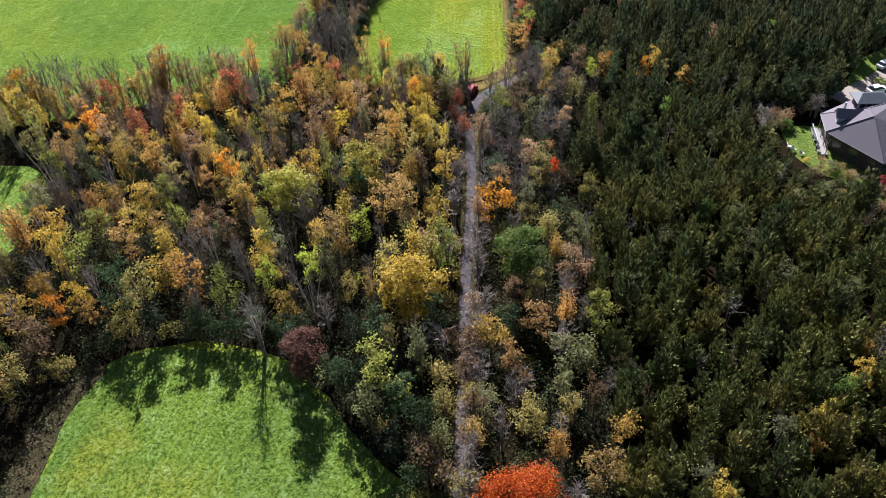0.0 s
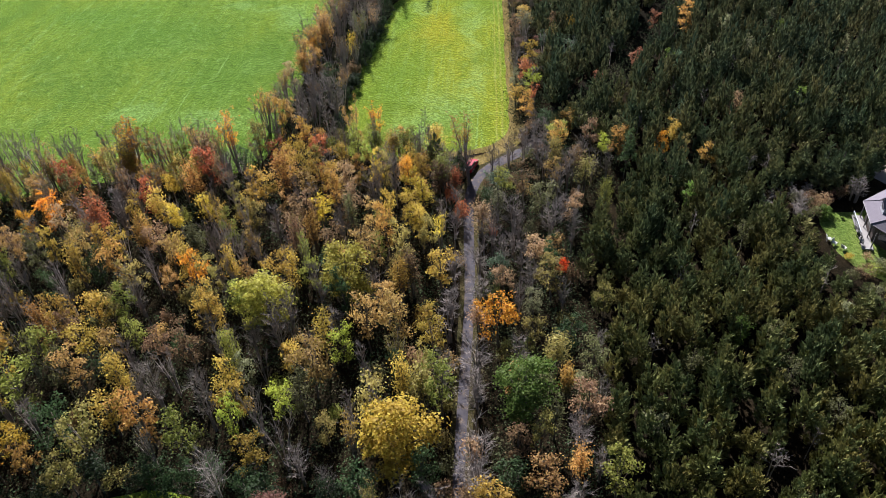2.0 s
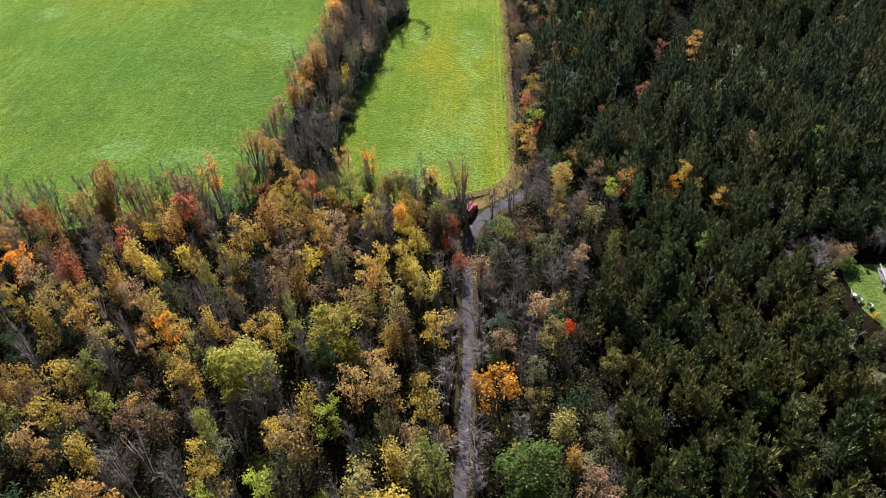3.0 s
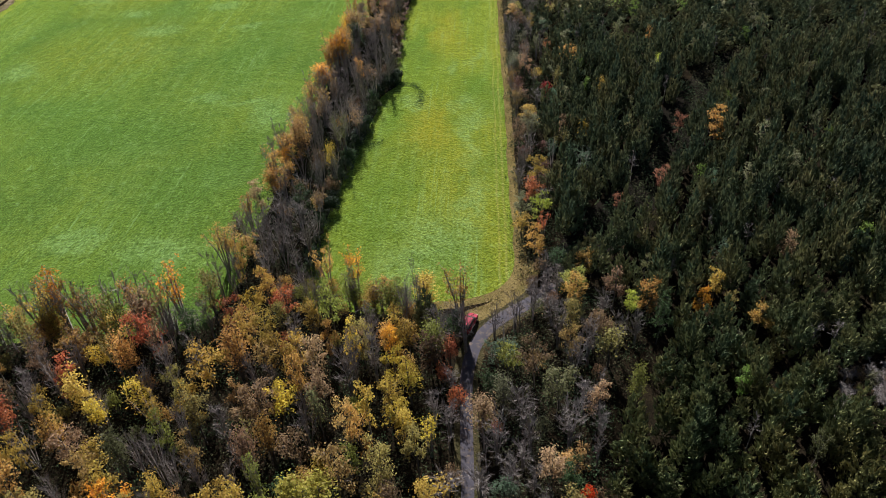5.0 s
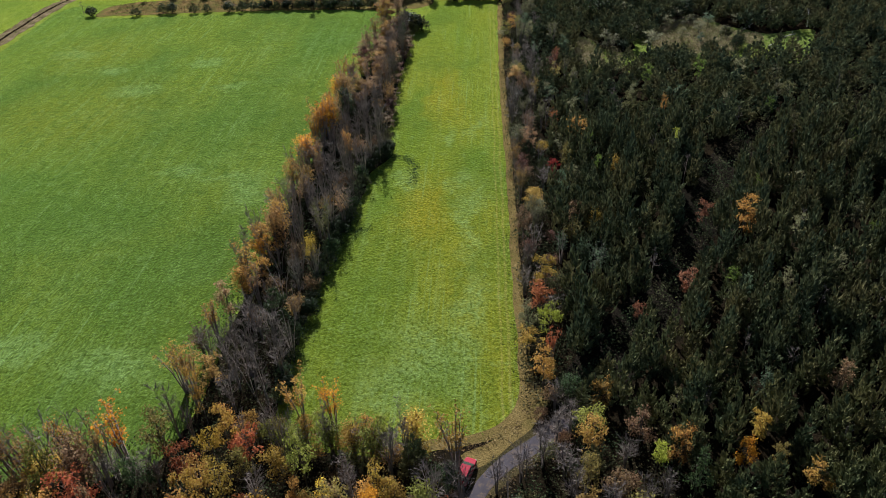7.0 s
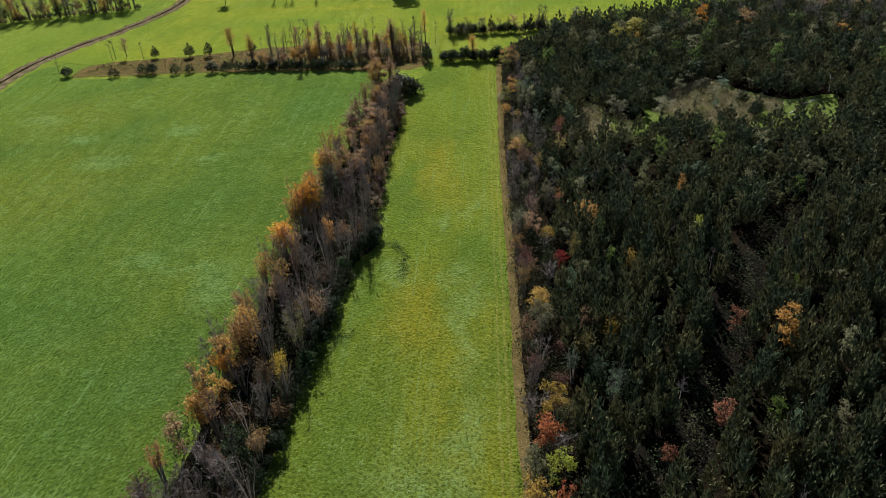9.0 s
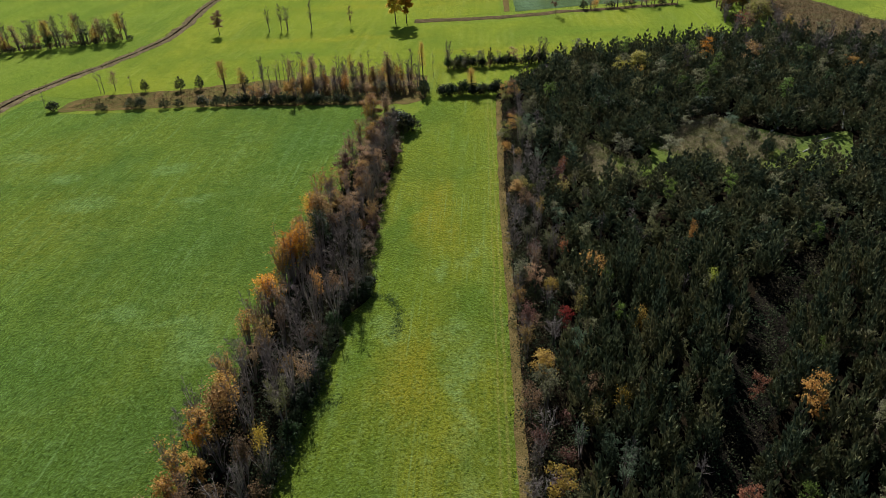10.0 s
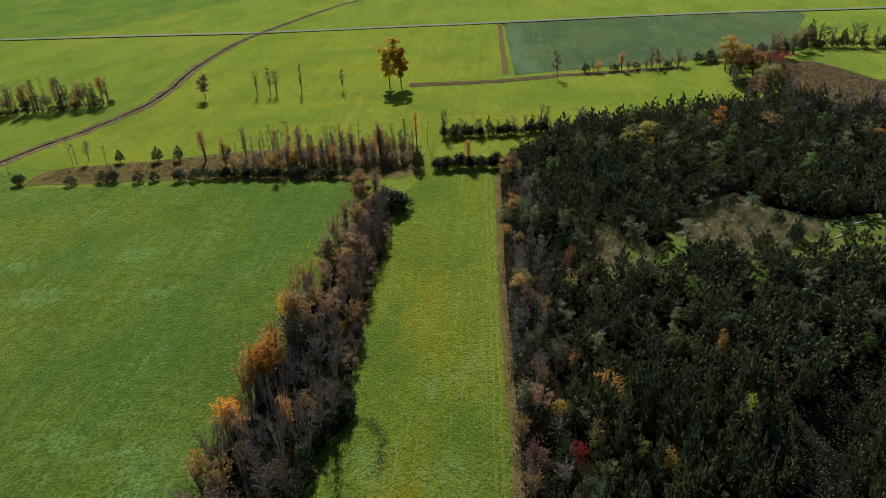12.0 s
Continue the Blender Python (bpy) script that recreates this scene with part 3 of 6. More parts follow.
WORDS = {
    "orange": "bright orange", "amber": "amber-orange", "gold": "golden yellow", "yellow": "bright yellow", "olivegold": "olive and gold", "yellowgreen": "yellow-green", "moss": "mossy yellow-green", "brick": "brick-red",
    "lime": "light lime-green", "green": "fresh green", "olive": "dull olive", "tangold": "tan and gold", "tan": "faded tan", "russet": "russet-brown", "rust": "rusty red",
    "maroon": "dark maroon", "crimson": "crimson red", "scarlet": "blazing red-orange", "bluegreen": "bluish green", "deep": "dark green", "pink": "deep pink-red", "dusk": "very dark green", "sage": "grey-green",
}


def tubes(segments, sides=5):
    """Tapered tubes: (start, end, start radius, end radius)."""
    verts, faces = [], []
    for a, b, ra, rb in segments:
        a, b = Vector(a), Vector(b)
        d = (b - a).normalized()
        u = d.orthogonal().normalized()
        v = d.cross(u)
        n = len(verts)
        for c, r in ((a, ra), (b, rb)):
            for k in range(sides):
                g = 2 * math.pi * k / sides
                verts.append(tuple(c + u * (r * math.cos(g)) + v * (r * math.sin(g))))
        for k in range(sides):
            faces.append((n + k, n + (k + 1) % sides, n + sides + (k + 1) % sides, n + sides + k))
    return verts, faces


def leaf_quads(gen, where, out, size, slim=0.85):
    """Leaves at the places given, facing about the ways given."""
    n = len(where)
    nor = out + gen.normal(0, 0.55, (n, 3))
    nor /= np.linalg.norm(nor, axis=1)[:, None]
    t1 = np.cross(nor, gen.normal(0, 1, (n, 3)))
    t1 /= np.linalg.norm(t1, axis=1)[:, None]
    t2 = np.cross(nor, t1)
    s = size * gen.uniform(0.6, 1.35, (n, 1))
    a, b = t1 * s * 0.5, t2 * s * 0.5 * slim
    verts = np.stack([where + a, where - a * 0.6 + b, where - a * 0.6 - b], 1).reshape(-1, 3)
    return verts, np.arange(3 * n).reshape(n, 3)


def broad_meshes(seed, leaves=2000, size=0.27, lobes=6, each=5, squash=0.8, sparse=0.0, middle=5.6, half=3.4):
    """A broadleaf tree 10 m tall and 2 x 2.9 m wide: trunk with limbs, and a crown of uneven lobes, each a cluster of leaf clumps."""
    gen, rnd = np.random.default_rng(seed), random.Random(seed)
    segs = [((0, 0, -0.2), (rnd.uniform(-0.2, 0.2), rnd.uniform(-0.2, 0.2), 3.0), 0.2, 0.15)]
    top = segs[0][1]
    head = Vector((top[0] + rnd.uniform(-0.6, 0.6), top[1] + rnd.uniform(-0.6, 0.6), 8.4))
    segs.append((top, head, 0.15, 0.04))
    cs = []
    for i in range(lobes):
        f = (i + 0.5) / lobes
        up = 1 - 1.85 * f
        az = i * 2.39996 + rnd.uniform(-0.6, 0.6)
        reach = math.sqrt(max(0.05, 1 - up * up)) * rnd.uniform(0.95, 1.9)
        wide = rnd.uniform(0.8, 1.25) * (1.3 if lobes < 7 else 1.0)
        mid = Vector((reach * math.cos(az), reach * math.sin(az), middle + half * squash * up * rnd.uniform(0.75, 1.2))) + Vector((head.x, head.y, 0)) * 0.5
        base = Vector((top[0] * 0.5, top[1] * 0.5, rnd.uniform(2.4, 5.0)))
        segs.append((base, mid, 0.08, 0.03))
        for k in range(each):
            d = Vector((rnd.gauss(0, 1), rnd.gauss(0, 1), rnd.gauss(0.35, 0.8))).normalized()
            c = mid + Vector((d.x, d.y, d.z * 1.1)) * wide * rnd.uniform(0.45, 1.0)
            cs.append((c, rnd.uniform(0.4, 0.85) * (1.0 if lobes > 8 else 1.15)))
            segs.append((mid, c, 0.03, 0.012))
    places, outs = [], []
    w = np.array([r ** 1.8 for _, r in cs])
    counts = (leaves * w / w.sum()).astype(int)
    for (c, r), k in zip(cs, counts):
        d = gen.normal(0, 1, (k, 3))
        d /= np.linalg.norm(d, axis=1)[:, None]
        d[:, 2] = np.where(d[:, 2] < -0.3, -d[:, 2] * 0.6, d[:, 2])
        rad = r * gen.uniform(0.35 - 0.15 * sparse, 1.15 + 0.5 * sparse, (k, 1))
        places.append(np.array(c) + d * rad * np.array([1, 1, 0.85]))
        outs.append(d * 0.8 + np.array([0, 0, 0.45]))
    v, f = leaf_quads(gen, np.concatenate(places), np.concatenate(outs), size)
    tv, tf = tubes(segs, 3)
    return quick_mesh("trunk", tv, tf, BARK), quick_mesh("crown", v, f, LEAF)


def upright_meshes(seed, leaves=1150, size=0.25):
    """A slim upright tree 10 m tall and 2 x 1.6 m wide, with several stems and a loose crown."""
    gen, rnd = np.random.default_rng(seed), random.Random(seed)
    segs, places, outs = [], [], []
    for s in range(rnd.randint(2, 4)):
        az = rnd.uniform(0, 6.28)
        foot = Vector((0.15 * math.cos(az), 0.15 * math.sin(az), -0.2))
        lean = Vector((math.cos(az), math.sin(az), 0)) * rnd.uniform(0.2, 0.8)
        tip = Vector((0, 0, rnd.uniform(8.3, 10.0))) + lean
        mid = foot.lerp(tip, 0.5) - lean * 0.15
        segs += [(foot, mid, 0.12, 0.08), (mid, tip, 0.08, 0.015)]
        for k in range(12):
            f = rnd.uniform(0.35, 0.95)
            a = foot.lerp(tip, f)
            g = rnd.uniform(0, 6.28)
            b = a + Vector((math.cos(g), math.sin(g), 1.3)) * rnd.uniform(0.5, 1.1) * (1.25 - f)
            segs.append((a, b, 0.03, 0.01))
            m = leaves // 40
            places.append(np.array(b) + gen.normal(0, 1, (m, 3)) * np.array([0.42, 0.42, 0.5]))
            outs.append(gen.normal(0, 1, (m, 3)) + np.array([0, 0, 0.5]))
    v, f = leaf_quads(gen, np.concatenate(places), np.concatenate(outs), size)
    tv, tf = tubes(segs, 4)
    return quick_mesh("trunk", tv, tf, BARK), quick_mesh("crown", v, f, LEAF)


def bare_meshes(seed, spread=1.7, stems=4, twigs=760, low=0.3):
    """A leafless tree 10 m tall: stems, and a haze of fine twigs that point up and out."""
    gen, rnd = np.random.default_rng(seed), random.Random(seed)
    segs, tw = [], []
    limbs = []
    for s in range(stems):
        az = rnd.uniform(0, 6.28)
        out = Vector((math.cos(az), math.sin(az), 0)) * rnd.uniform(0.15, 0.5) * spread
        foot = Vector((0.1 * math.cos(az), 0.1 * math.sin(az), -0.2))
        tip = Vector((0, 0, rnd.uniform(7.8, 9.6))) + out
        mid = foot.lerp(tip, 0.45) - out * 0.2
        segs += [(foot, mid, 0.11, 0.065), (mid, tip, 0.065, 0.012)]
        for k in range(9):
            f = rnd.uniform(low, 0.95)
            a = foot.lerp(tip, f)
            g = rnd.uniform(0, 6.28)
            b = a + Vector((math.cos(g), math.sin(g), rnd.uniform(0.7, 1.8))) * rnd.uniform(0.5, 1.0) * spread * 0.75 * (1.2 - f * 0.7)
            segs.append((a, b, 0.02, 0.008))
            limbs.append((a, b))
    verts, faces = [], []
    for i in range(twigs):
        a, b = rnd.choice(limbs)
        p = a.lerp(b, rnd.uniform(0.3, 1.0))
        d = ((b - a).normalized() + Vector((rnd.gauss(0, 0.5), rnd.gauss(0, 0.5), rnd.gauss(0.35, 0.4)))).normalized()
        q = p + d * rnd.uniform(0.45, 1.15)
        s = d.orthogonal().normalized()
        s = (Matrix.Rotation(rnd.uniform(0, 6.28), 3, d) @ s) * 0.013
        n = len(verts)
        verts += [p - s * 1.3, p + s * 1.3, q]
        faces.append((n, n + 1, n + 2))
    tv, tf = tubes(segs, 3)
    return quick_mesh("trunk", tv, tf, TWIG), quick_mesh("crown", [tuple(v) for v in verts], faces, TWIG)


def vase_meshes(seed, stems=6, fan=2.4, leaves=0, size=0.24):
    """A tree 10 m tall whose stems fan out from one foot, bare below and forked above; leaves, if any, sit on the upper shoots."""
    gen, rnd = np.random.default_rng(seed), random.Random(seed)
    segs, shoots = [], []
    for s in range(stems):
        az = 6.28 * s / stems + rnd.uniform(-0.5, 0.5)
        out = Vector((math.cos(az), math.sin(az), 0)) * rnd.uniform(0.3, 1.0) * fan
        foot = Vector((0.12 * math.cos(az), 0.12 * math.sin(az), -0.2))
        tip = Vector((0, 0, rnd.uniform(8.4, 10.0))) + out
        mid = foot.lerp(tip, 0.5) - out * 0.12
        segs += [(foot, mid, 0.12, 0.085), (mid, tip, 0.085, 0.015)]
        for k in range(9):
            f = rnd.uniform(0.42, 0.97)
            a = (foot.lerp(mid, f * 2) if f < 0.5 else mid.lerp(tip, f * 2 - 1))
            g = rnd.uniform(0, 6.28)
            b = a + (Vector((math.cos(g), math.sin(g), 1.9)) + out * 0.25).normalized() * rnd.uniform(0.8, 1.9) * (1.35 - f)
            segs.append((a, b, 0.032, 0.012))
            shoots.append((a, b))
            for j in range(1):
                p = a.lerp(b, rnd.uniform(0.3, 0.9))
                q = p + Vector((rnd.gauss(0, 0.4), rnd.gauss(0, 0.4), rnd.uniform(0.3, 0.8)))
                segs.append((p, q, 0.016, 0.006))
                shoots.append((p, q))
    tv, tf = tubes(segs, 3)
    if leaves:
        tops = [(a, b) for a, b in shoots if b.z > 4.4]
        pick = gen.integers(0, len(tops), leaves)
        a, b = np.array([tuple(x[0]) for x in tops])[pick], np.array([tuple(x[1]) for x in tops])[pick]
        where = a + (b - a) * gen.uniform(0.3, 1.15, (leaves, 1)) + gen.normal(0, 0.17, (leaves, 3))
        v, f = leaf_quads(gen, where, gen.normal(0, 1, (leaves, 3)) + np.array([0, 0, 0.5]), size)
        return quick_mesh("trunk", tv, tf, TWIG), quick_mesh("crown", v, f, LEAF)
    verts, faces = [], []
    for a, b in shoots:
        for j in range(4):
            p = a.lerp(b, rnd.uniform(0.4, 1.0))
            d = ((b - a).normalized() + Vector((rnd.gauss(0, 0.35), rnd.gauss(0, 0.35), rnd.gauss(0.4, 0.3)))).normalized()
            w = (Matrix.Rotation(rnd.uniform(0, 6.28), 3, d) @ d.orthogonal().normalized()) * 0.024
            n = len(verts)
            verts += [p - w, p + w, p + d * rnd.uniform(0.4, 0.9)]
            faces.append((n, n + 1, n + 2))
    return quick_mesh("trunk", tv, tf, TWIG), quick_mesh("crown", [tuple(v) for v in verts], faces, TWIG)


def shrub_meshes(seed, leaves=500, size=0.24):
    """A low bush 3 m tall and 2 x 1.5 m wide."""
    gen, rnd = np.random.default_rng(seed), random.Random(seed)
    segs, places, outs = [], [], []
    for i in range(9):
        az, f = i * 2.4, rnd.uniform(0.3, 1.0)
        c = Vector((1.1 * f * math.cos(az), 1.1 * f * math.sin(az), 2.5 - 1.3 * f + rnd.uniform(-0.3, 0.3)))
        segs.append(((0, 0, -0.1), c, 0.04, 0.012))
        d = gen.normal(0, 1, (leaves // 9, 3))
        d /= np.linalg.norm(d, axis=1)[:, None]
        places.append(np.array(c) + d * gen.uniform(0.35, 0.8, (len(d), 1)))
        outs.append(d + np.array([0, 0, 0.4]))
    v, f = leaf_quads(gen, np.concatenate(places), np.concatenate(outs), size)
    tv, tf = tubes(segs, 3)
    return quick_mesh("stem", tv, tf, BARK), quick_mesh("foliage", v, f, LEAF)


def cedar_sprays(gen, plumes, each, height=7.0, radius=1.9, length=0.5, width=0.2):
    """A cedar: many upswept plumes round a stem, each a tuft of narrow sprays."""
    t = 1 - np.sqrt(np.linspace(0.0, 0.97, plumes))
    t = 0.08 + 0.9 * t + gen.normal(0, 0.02, plumes)
    az = np.arange(plumes) * 2.39996 + gen.uniform(-0.5, 0.5, plumes)
    prof = radius * np.power(np.clip(1 - t, 0.02, 1), 0.62) * np.minimum(1, 0.6 + t * 2.5) * gen.uniform(0.72, 1.12, plumes)
    out = np.stack([np.cos(az), np.sin(az), 0 * az], 1)
    foot = np.stack([0 * t, 0 * t, t * height * 0.82], 1) + out * (prof * 0.36)[:, None]
    rise = gen.uniform(0.45, 1.15, plumes)
    tip = foot + out * (prof * 0.62)[:, None] + np.stack([0 * t, 0 * t, (0.65 + 0.5 * prof) * rise], 1)
    k = np.repeat(np.arange(plumes), each)
    n = len(k)
    s = np.sqrt(gen.uniform(0.04, 1.0, n))[:, None]
    axis = tip[k] - foot[k]
    girth = (0.14 + 0.3 * np.linalg.norm(axis, axis=1))[:, None] * (1.1 - 0.8 * s)
    base = foot[k] + axis * s + gen.normal(0, 0.55, (n, 3)) * girth
    way = axis / np.linalg.norm(axis, axis=1)[:, None] + gen.normal(0, 0.32, (n, 3)) + np.array([0, 0, 0.22])
    way /= np.linalg.norm(way, axis=1)[:, None]
    side = np.cross(way, out[k] * 0.75 + np.array([0, 0, 0.65]) + gen.normal(0, 0.22, (n, 3)))
    side /= np.linalg.norm(side, axis=1)[:, None]
    ln = length * gen.uniform(0.6, 1.35, (n, 1))
    m = base - way * ln * 0.35
    return np.stack([m + side * width * 0.5, base + way * ln * 0.65, m - side * width * 0.5], 1).reshape(-1, 3)


def cedar_meshes(seed, plumes=36, each=26):
    gen = np.random.default_rng(seed)
    v = cedar_sprays(gen, plumes, each)
    tv, tf = tubes([((0, 0, -0.2), (0, 0, 3.5), 0.14, 0.09), ((0, 0, 3.5), (0, 0, 6.8), 0.09, 0.02)], 5)
    return quick_mesh("trunk", tv, tf, BARK), quick_mesh("foliage", v, np.arange(len(v)).reshape(-1, 3), NEEDLE)


KINDS = {
    "broad": ("deciduous_tree", [broad_meshes(s, 1020 + 70 * (s % 4), 0.312, 5 + s % 4, 6, 0.72 + 0.09 * (s % 4), 0.4 * (s % 3)) for s in range(1, 17)], 10.0, 2.6),
    "big": ("deciduous_tree", [broad_meshes(s, 5800, 0.22, 12, 7, 0.9, 0.2) for s in range(21, 26)], 10.0, 2.4),
    "upright": ("slender_tree", [upright_meshes(s) for s in range(31, 37)], 10.0, 1.5),
    "bare": ("bare_tree", [bare_meshes(s, 1.5 + 0.3 * (s % 3), 3 + s % 3) for s in range(41, 48)], 10.0, 1.8),
    "sapling": ("bare_sapling", [bare_meshes(s, 1.3 + 0.3 * (s % 3), 1 + s % 3, 150, 0.35) for s in range(81, 88)], 10.0, 1.5),
    "vase": ("bare_tree", [vase_meshes(s, 4 + s % 4, 1.8 + 0.5 * (s % 3)) for s in range(101, 107)], 10.0, 2.6),
    "tipped": ("thin_leaved_tree", [vase_meshes(s, 4 + s % 4, 1.5 + 0.4 * (s % 3), 680 + 120 * (s % 3), 0.22) for s in range(111, 119)], 10.0, 2.2),
    "maple": ("maple_tree", [broad_meshes(25, 34000, 0.1, 15, 7, 0.75, 0.3)], 10.0, 2.5),
    "tall": ("deciduous_tree", [broad_meshes(s, 6000, 0.33, 12, 7, 0.95, 0.0, 5.3, 3.7) for s in (91, 92)], 10.0, 2.4),
    "shrub": ("shrub", [shrub_meshes(s) for s in range(51, 56)], 3.0, 1.7),
    "bush": ("bush", [shrub_meshes(s, 1000, 0.27) for s in range(56, 60)], 3.0, 1.6),
    "cedar": ("cedar_tree", [cedar_meshes(s) for s in range(61, 68)], 7.0, 1.9),
}
LABELS = {
    "broad": "autumn tree with {} leaves in a rounded crown", "big": "large autumn tree with {} leaves in a full crown", "upright": "slender autumn tree with sparse {} leaves",
    "bare": "leafless grey tree with fine upswept twigs", "vase": "leafless grey tree with stems fanning upward", "tipped": "half-bare grey tree with {} leaves on its upper shoots", "sapling": "thin leafless sapling with few twigs", "maple": "large maple with {} leaves beside the lane", "tall": "tall standing tree with {} leaves", "shrub": "low bush with {} leaves", "bush": "dense rounded bush with {} leaves", "cedar": "dark green cedar with upswept feathery sprays",
}
PLANTED = []


def plant(kind, colour, x, y, h, r, group="woodland trees"):
    """One tree or bush: an Empty at its foot, a trunk and a crown."""
    name, meshes, tall, wide = KINDS[kind]
    if kind in ("broad", "big"):
        name = {"roadside trees": "roadside_tree", "hedgerow trees": "hedgerow_tree", "woodland edge bushes": "edge_tree", "woodland edge trees": "edge_tree", "far copse": "copse_tree", "bank trees": "bank_tree", "glade shrubs": "round_shrub"}.get(group, "large_tree" if kind == "big" else "deciduous_tree")
    if kind in ("bare", "sapling", "vase"):
        name = {"woodland trees": "bare_tree", "hedgerow trees": "hedgerow_sapling", "roadside trees": "roadside_sapling"}.get(group, "bare_sapling")
    trunk, crown = RNG.choice(meshes)
    root = new(name)
    root.empty_display_size = 0.3
    s = r / wide
    root.matrix_basis = pose(x, y, 0, 0, 0, RNG.uniform(0, 360)) @ Matrix.Diagonal((s, s * RNG.uniform(0.88, 1.12), h / tall, 1))
    a, b = child(trunk.name.split(".")[0], trunk, root), child(crown.name.split(".")[0], crown, root)
    b.color = rgb(COLOURS.get(colour, (0.1, 0.1, 0.1)))
    tagged(root, LABELS[kind].format(WORDS.get(colour, "")), "bush" if kind in ("shrub", "bush") else "tree", group)
    PLANTED.append((x, y, r))
    return root


def crowded(x, y, gap):
    return any((x - a) ** 2 + (y - b) ** 2 < (gap + 0.72 * r) ** 2 for a, b, r in PLANTED)


plant("broad", "orange", -85.3, 114.4, 11.0, 3.4)
plant("tipped", "orange", -61.1, 121.0, 11.5, 3.2)
plant("tipped", "amber", -58.0, 120.0, 10.5, 2.2)
plant("tipped", "orange", -44.0, 121.5, 12.0, 2.8)
plant("tipped", "tangold", -47.0, 120.5, 10.5, 2.2)
plant("broad", "gold", -25.0, 111.8, 9.0, 2.0)
plant("upright", "yellow", -10.8, 107.9, 9.0, 1.6)
plant("broad", "gold", -7.4, 91.2, 9.0, 2.2)
plant("broad", "orange", -40.3, 89.9, 11.0, 2.0)
plant("broad", "olivegold", -35.3, 101.9, 10.0, 2.0)
plant("big", "moss", -19.5, 88.8, 11.0, 3.4)
plant("big", "moss", -29.0, 83.4, 11.0, 3.6)
plant("broad", "tangold", -21.3, 73.3, 11.0, 2.8)
plant("upright", "gold", -20.9, 77.9, 12.0, 1.6)
plant("big", "yellow", -10.8, 63.2, 12.5, 4.3)
plant("broad", "yellowgreen", -6.1, 70.3, 12.0, 2.2)
plant("big", "green", 3.2, 69.4, 11.5, 3.3)
plant("broad", "orange", 0.4, 81.7, 11.0, 2.8)
plant("broad", "scarlet", 8.8, 93.0, 6.0, 1.1)
plant("shrub", "rust", -0.4, 103.2, 3.2, 1.0)
plant("broad", "bluegreen", 0.5, 92.9, 6.0, 2.0)
plant("broad", "yellowgreen", -12.1, 51.0, 12.0, 3.0)
plant("broad", "deep", -10.6, 47.9, 9.0, 2.6)
plant("big", "maroon", -21.9, 53.6, 10.0, 2.6)
plant("broad", "gold", -0.5, 58.1, 9.0, 2.2)
plant("broad", "yellowgreen", 12.4, 60.6, 9.0, 2.0)
plant("upright", "amber", 8.5, 61.9, 8.0, 1.3)
plant("broad", "russet", -6.9, 41.5, 8.0, 2.3)
plant("maple", "scarlet", 2.1, 32.0, 14.9, 4.9)
plant("broad", "olive", 8.8, 54.6, 10.0, 2.8)
plant("broad", "amber", -38.9, 66.0, 11.0, 2.6)
plant("broad", "olivegold", -44.1, 63.2, 11.0, 2.8)
plant("broad", "yellowgreen", -55.8, 70.7, 11.0, 2.6)
plant("broad", "gold", -57.3, 63.4, 10.0, 2.0)
plant("broad", "lime", -28.6, 65.8, 11.0, 1.3)
plant("broad", "lime", -23.9, 68.6, 10.0, 1.6)
plant("broad", "gold", -50.5, 81.6, 11.0, 2.0)
plant("broad", "tan", -28.1, 103.4, 10.0, 2.2)
plant("broad", "tangold", -17.2, 93.9, 11.0, 2.6)
plant("upright", "amber", -56.7, 79.3, 10.0, 1.4)
plant("broad", "gold", -62.1, 76.6, 11.0, 2.4)
plant("broad", "gold", 13.2, 45.1, 8.0, 1.6)
plant("upright", "amber", 6.4, 42.8, 8.0, 1.1)
plant("broad", "yellow", 34.6, 48.3, 6.0, 1.1)
plant("broad", "amber", 32.1, 44.0, 6.0, 1.0)
plant("broad", "amber", 42.0, 57.1, 6.0, 1.0)
plant("broad", "gold", 39.9, 52.6, 7.0, 1.3)
plant("broad", "gold", 21.5, 37.8, 8.0, 1.6)
plant("shrub", "rust", -5.2, 107.1, 5.0, 1.4)
plant("shrub", "rust", -7.0, 111.1, 5.0, 1.4)
plant("broad", "olive", 7.0, 106.9, 8.0, 2.6)
plant("upright", "yellowgreen", 16.1, 107.2, 8.0, 1.2)
plant("broad", "tan", 11.6, 105.6, 7.0, 1.6)
plant("broad", "olivegold", 13.9, 86.4, 7.0, 1.4)
plant("broad", "lime", -18.4, 78.1, 8.0, 1.8)
plant("broad", "olivegold", -49.0, 88.8, 10.0, 2.0)
plant("broad", "gold", -35.8, 81.7, 10.0, 1.8)
plant("broad", "gold", -29.4, 90.6, 10.0, 2.0)
plant("upright", "gold", -27.0, 89.4, 11.0, 1.5)
plant("upright", "gold", -35.8, 91.1, 10.0, 1.3)
plant("broad", "amber", -50.7, 61.3, 8.0, 1.4)
plant("broad", "olivegold", -74.7, 97.8, 10.0, 2.6)
plant("broad", "russet", -55.0, 56.4, 9.0, 2.6)
plant("broad", "olivegold", -55.5, 51.0, 8.0, 2.2)
plant("broad", "tan", -3.2, 53.7, 7.0, 1.5)
plant("broad", "olive", -1.2, 47.8, 8.0, 1.8)
plant("upright", "amber", 8.2, 73.6, 7.0, 1.0)
plant("broad", "tan", 10.2, 69.3, 9.0, 2.4)
plant("broad", "gold", 6.7, 154.4, 9.0, 2.0)
plant("broad", "lime", 6.8, 144.4, 8.0, 1.7)
plant("broad", "amber", 5.4, 135.5, 7.0, 1.7)
plant("broad", "amber", 15.5, 199.3, 8.5, 2.3)
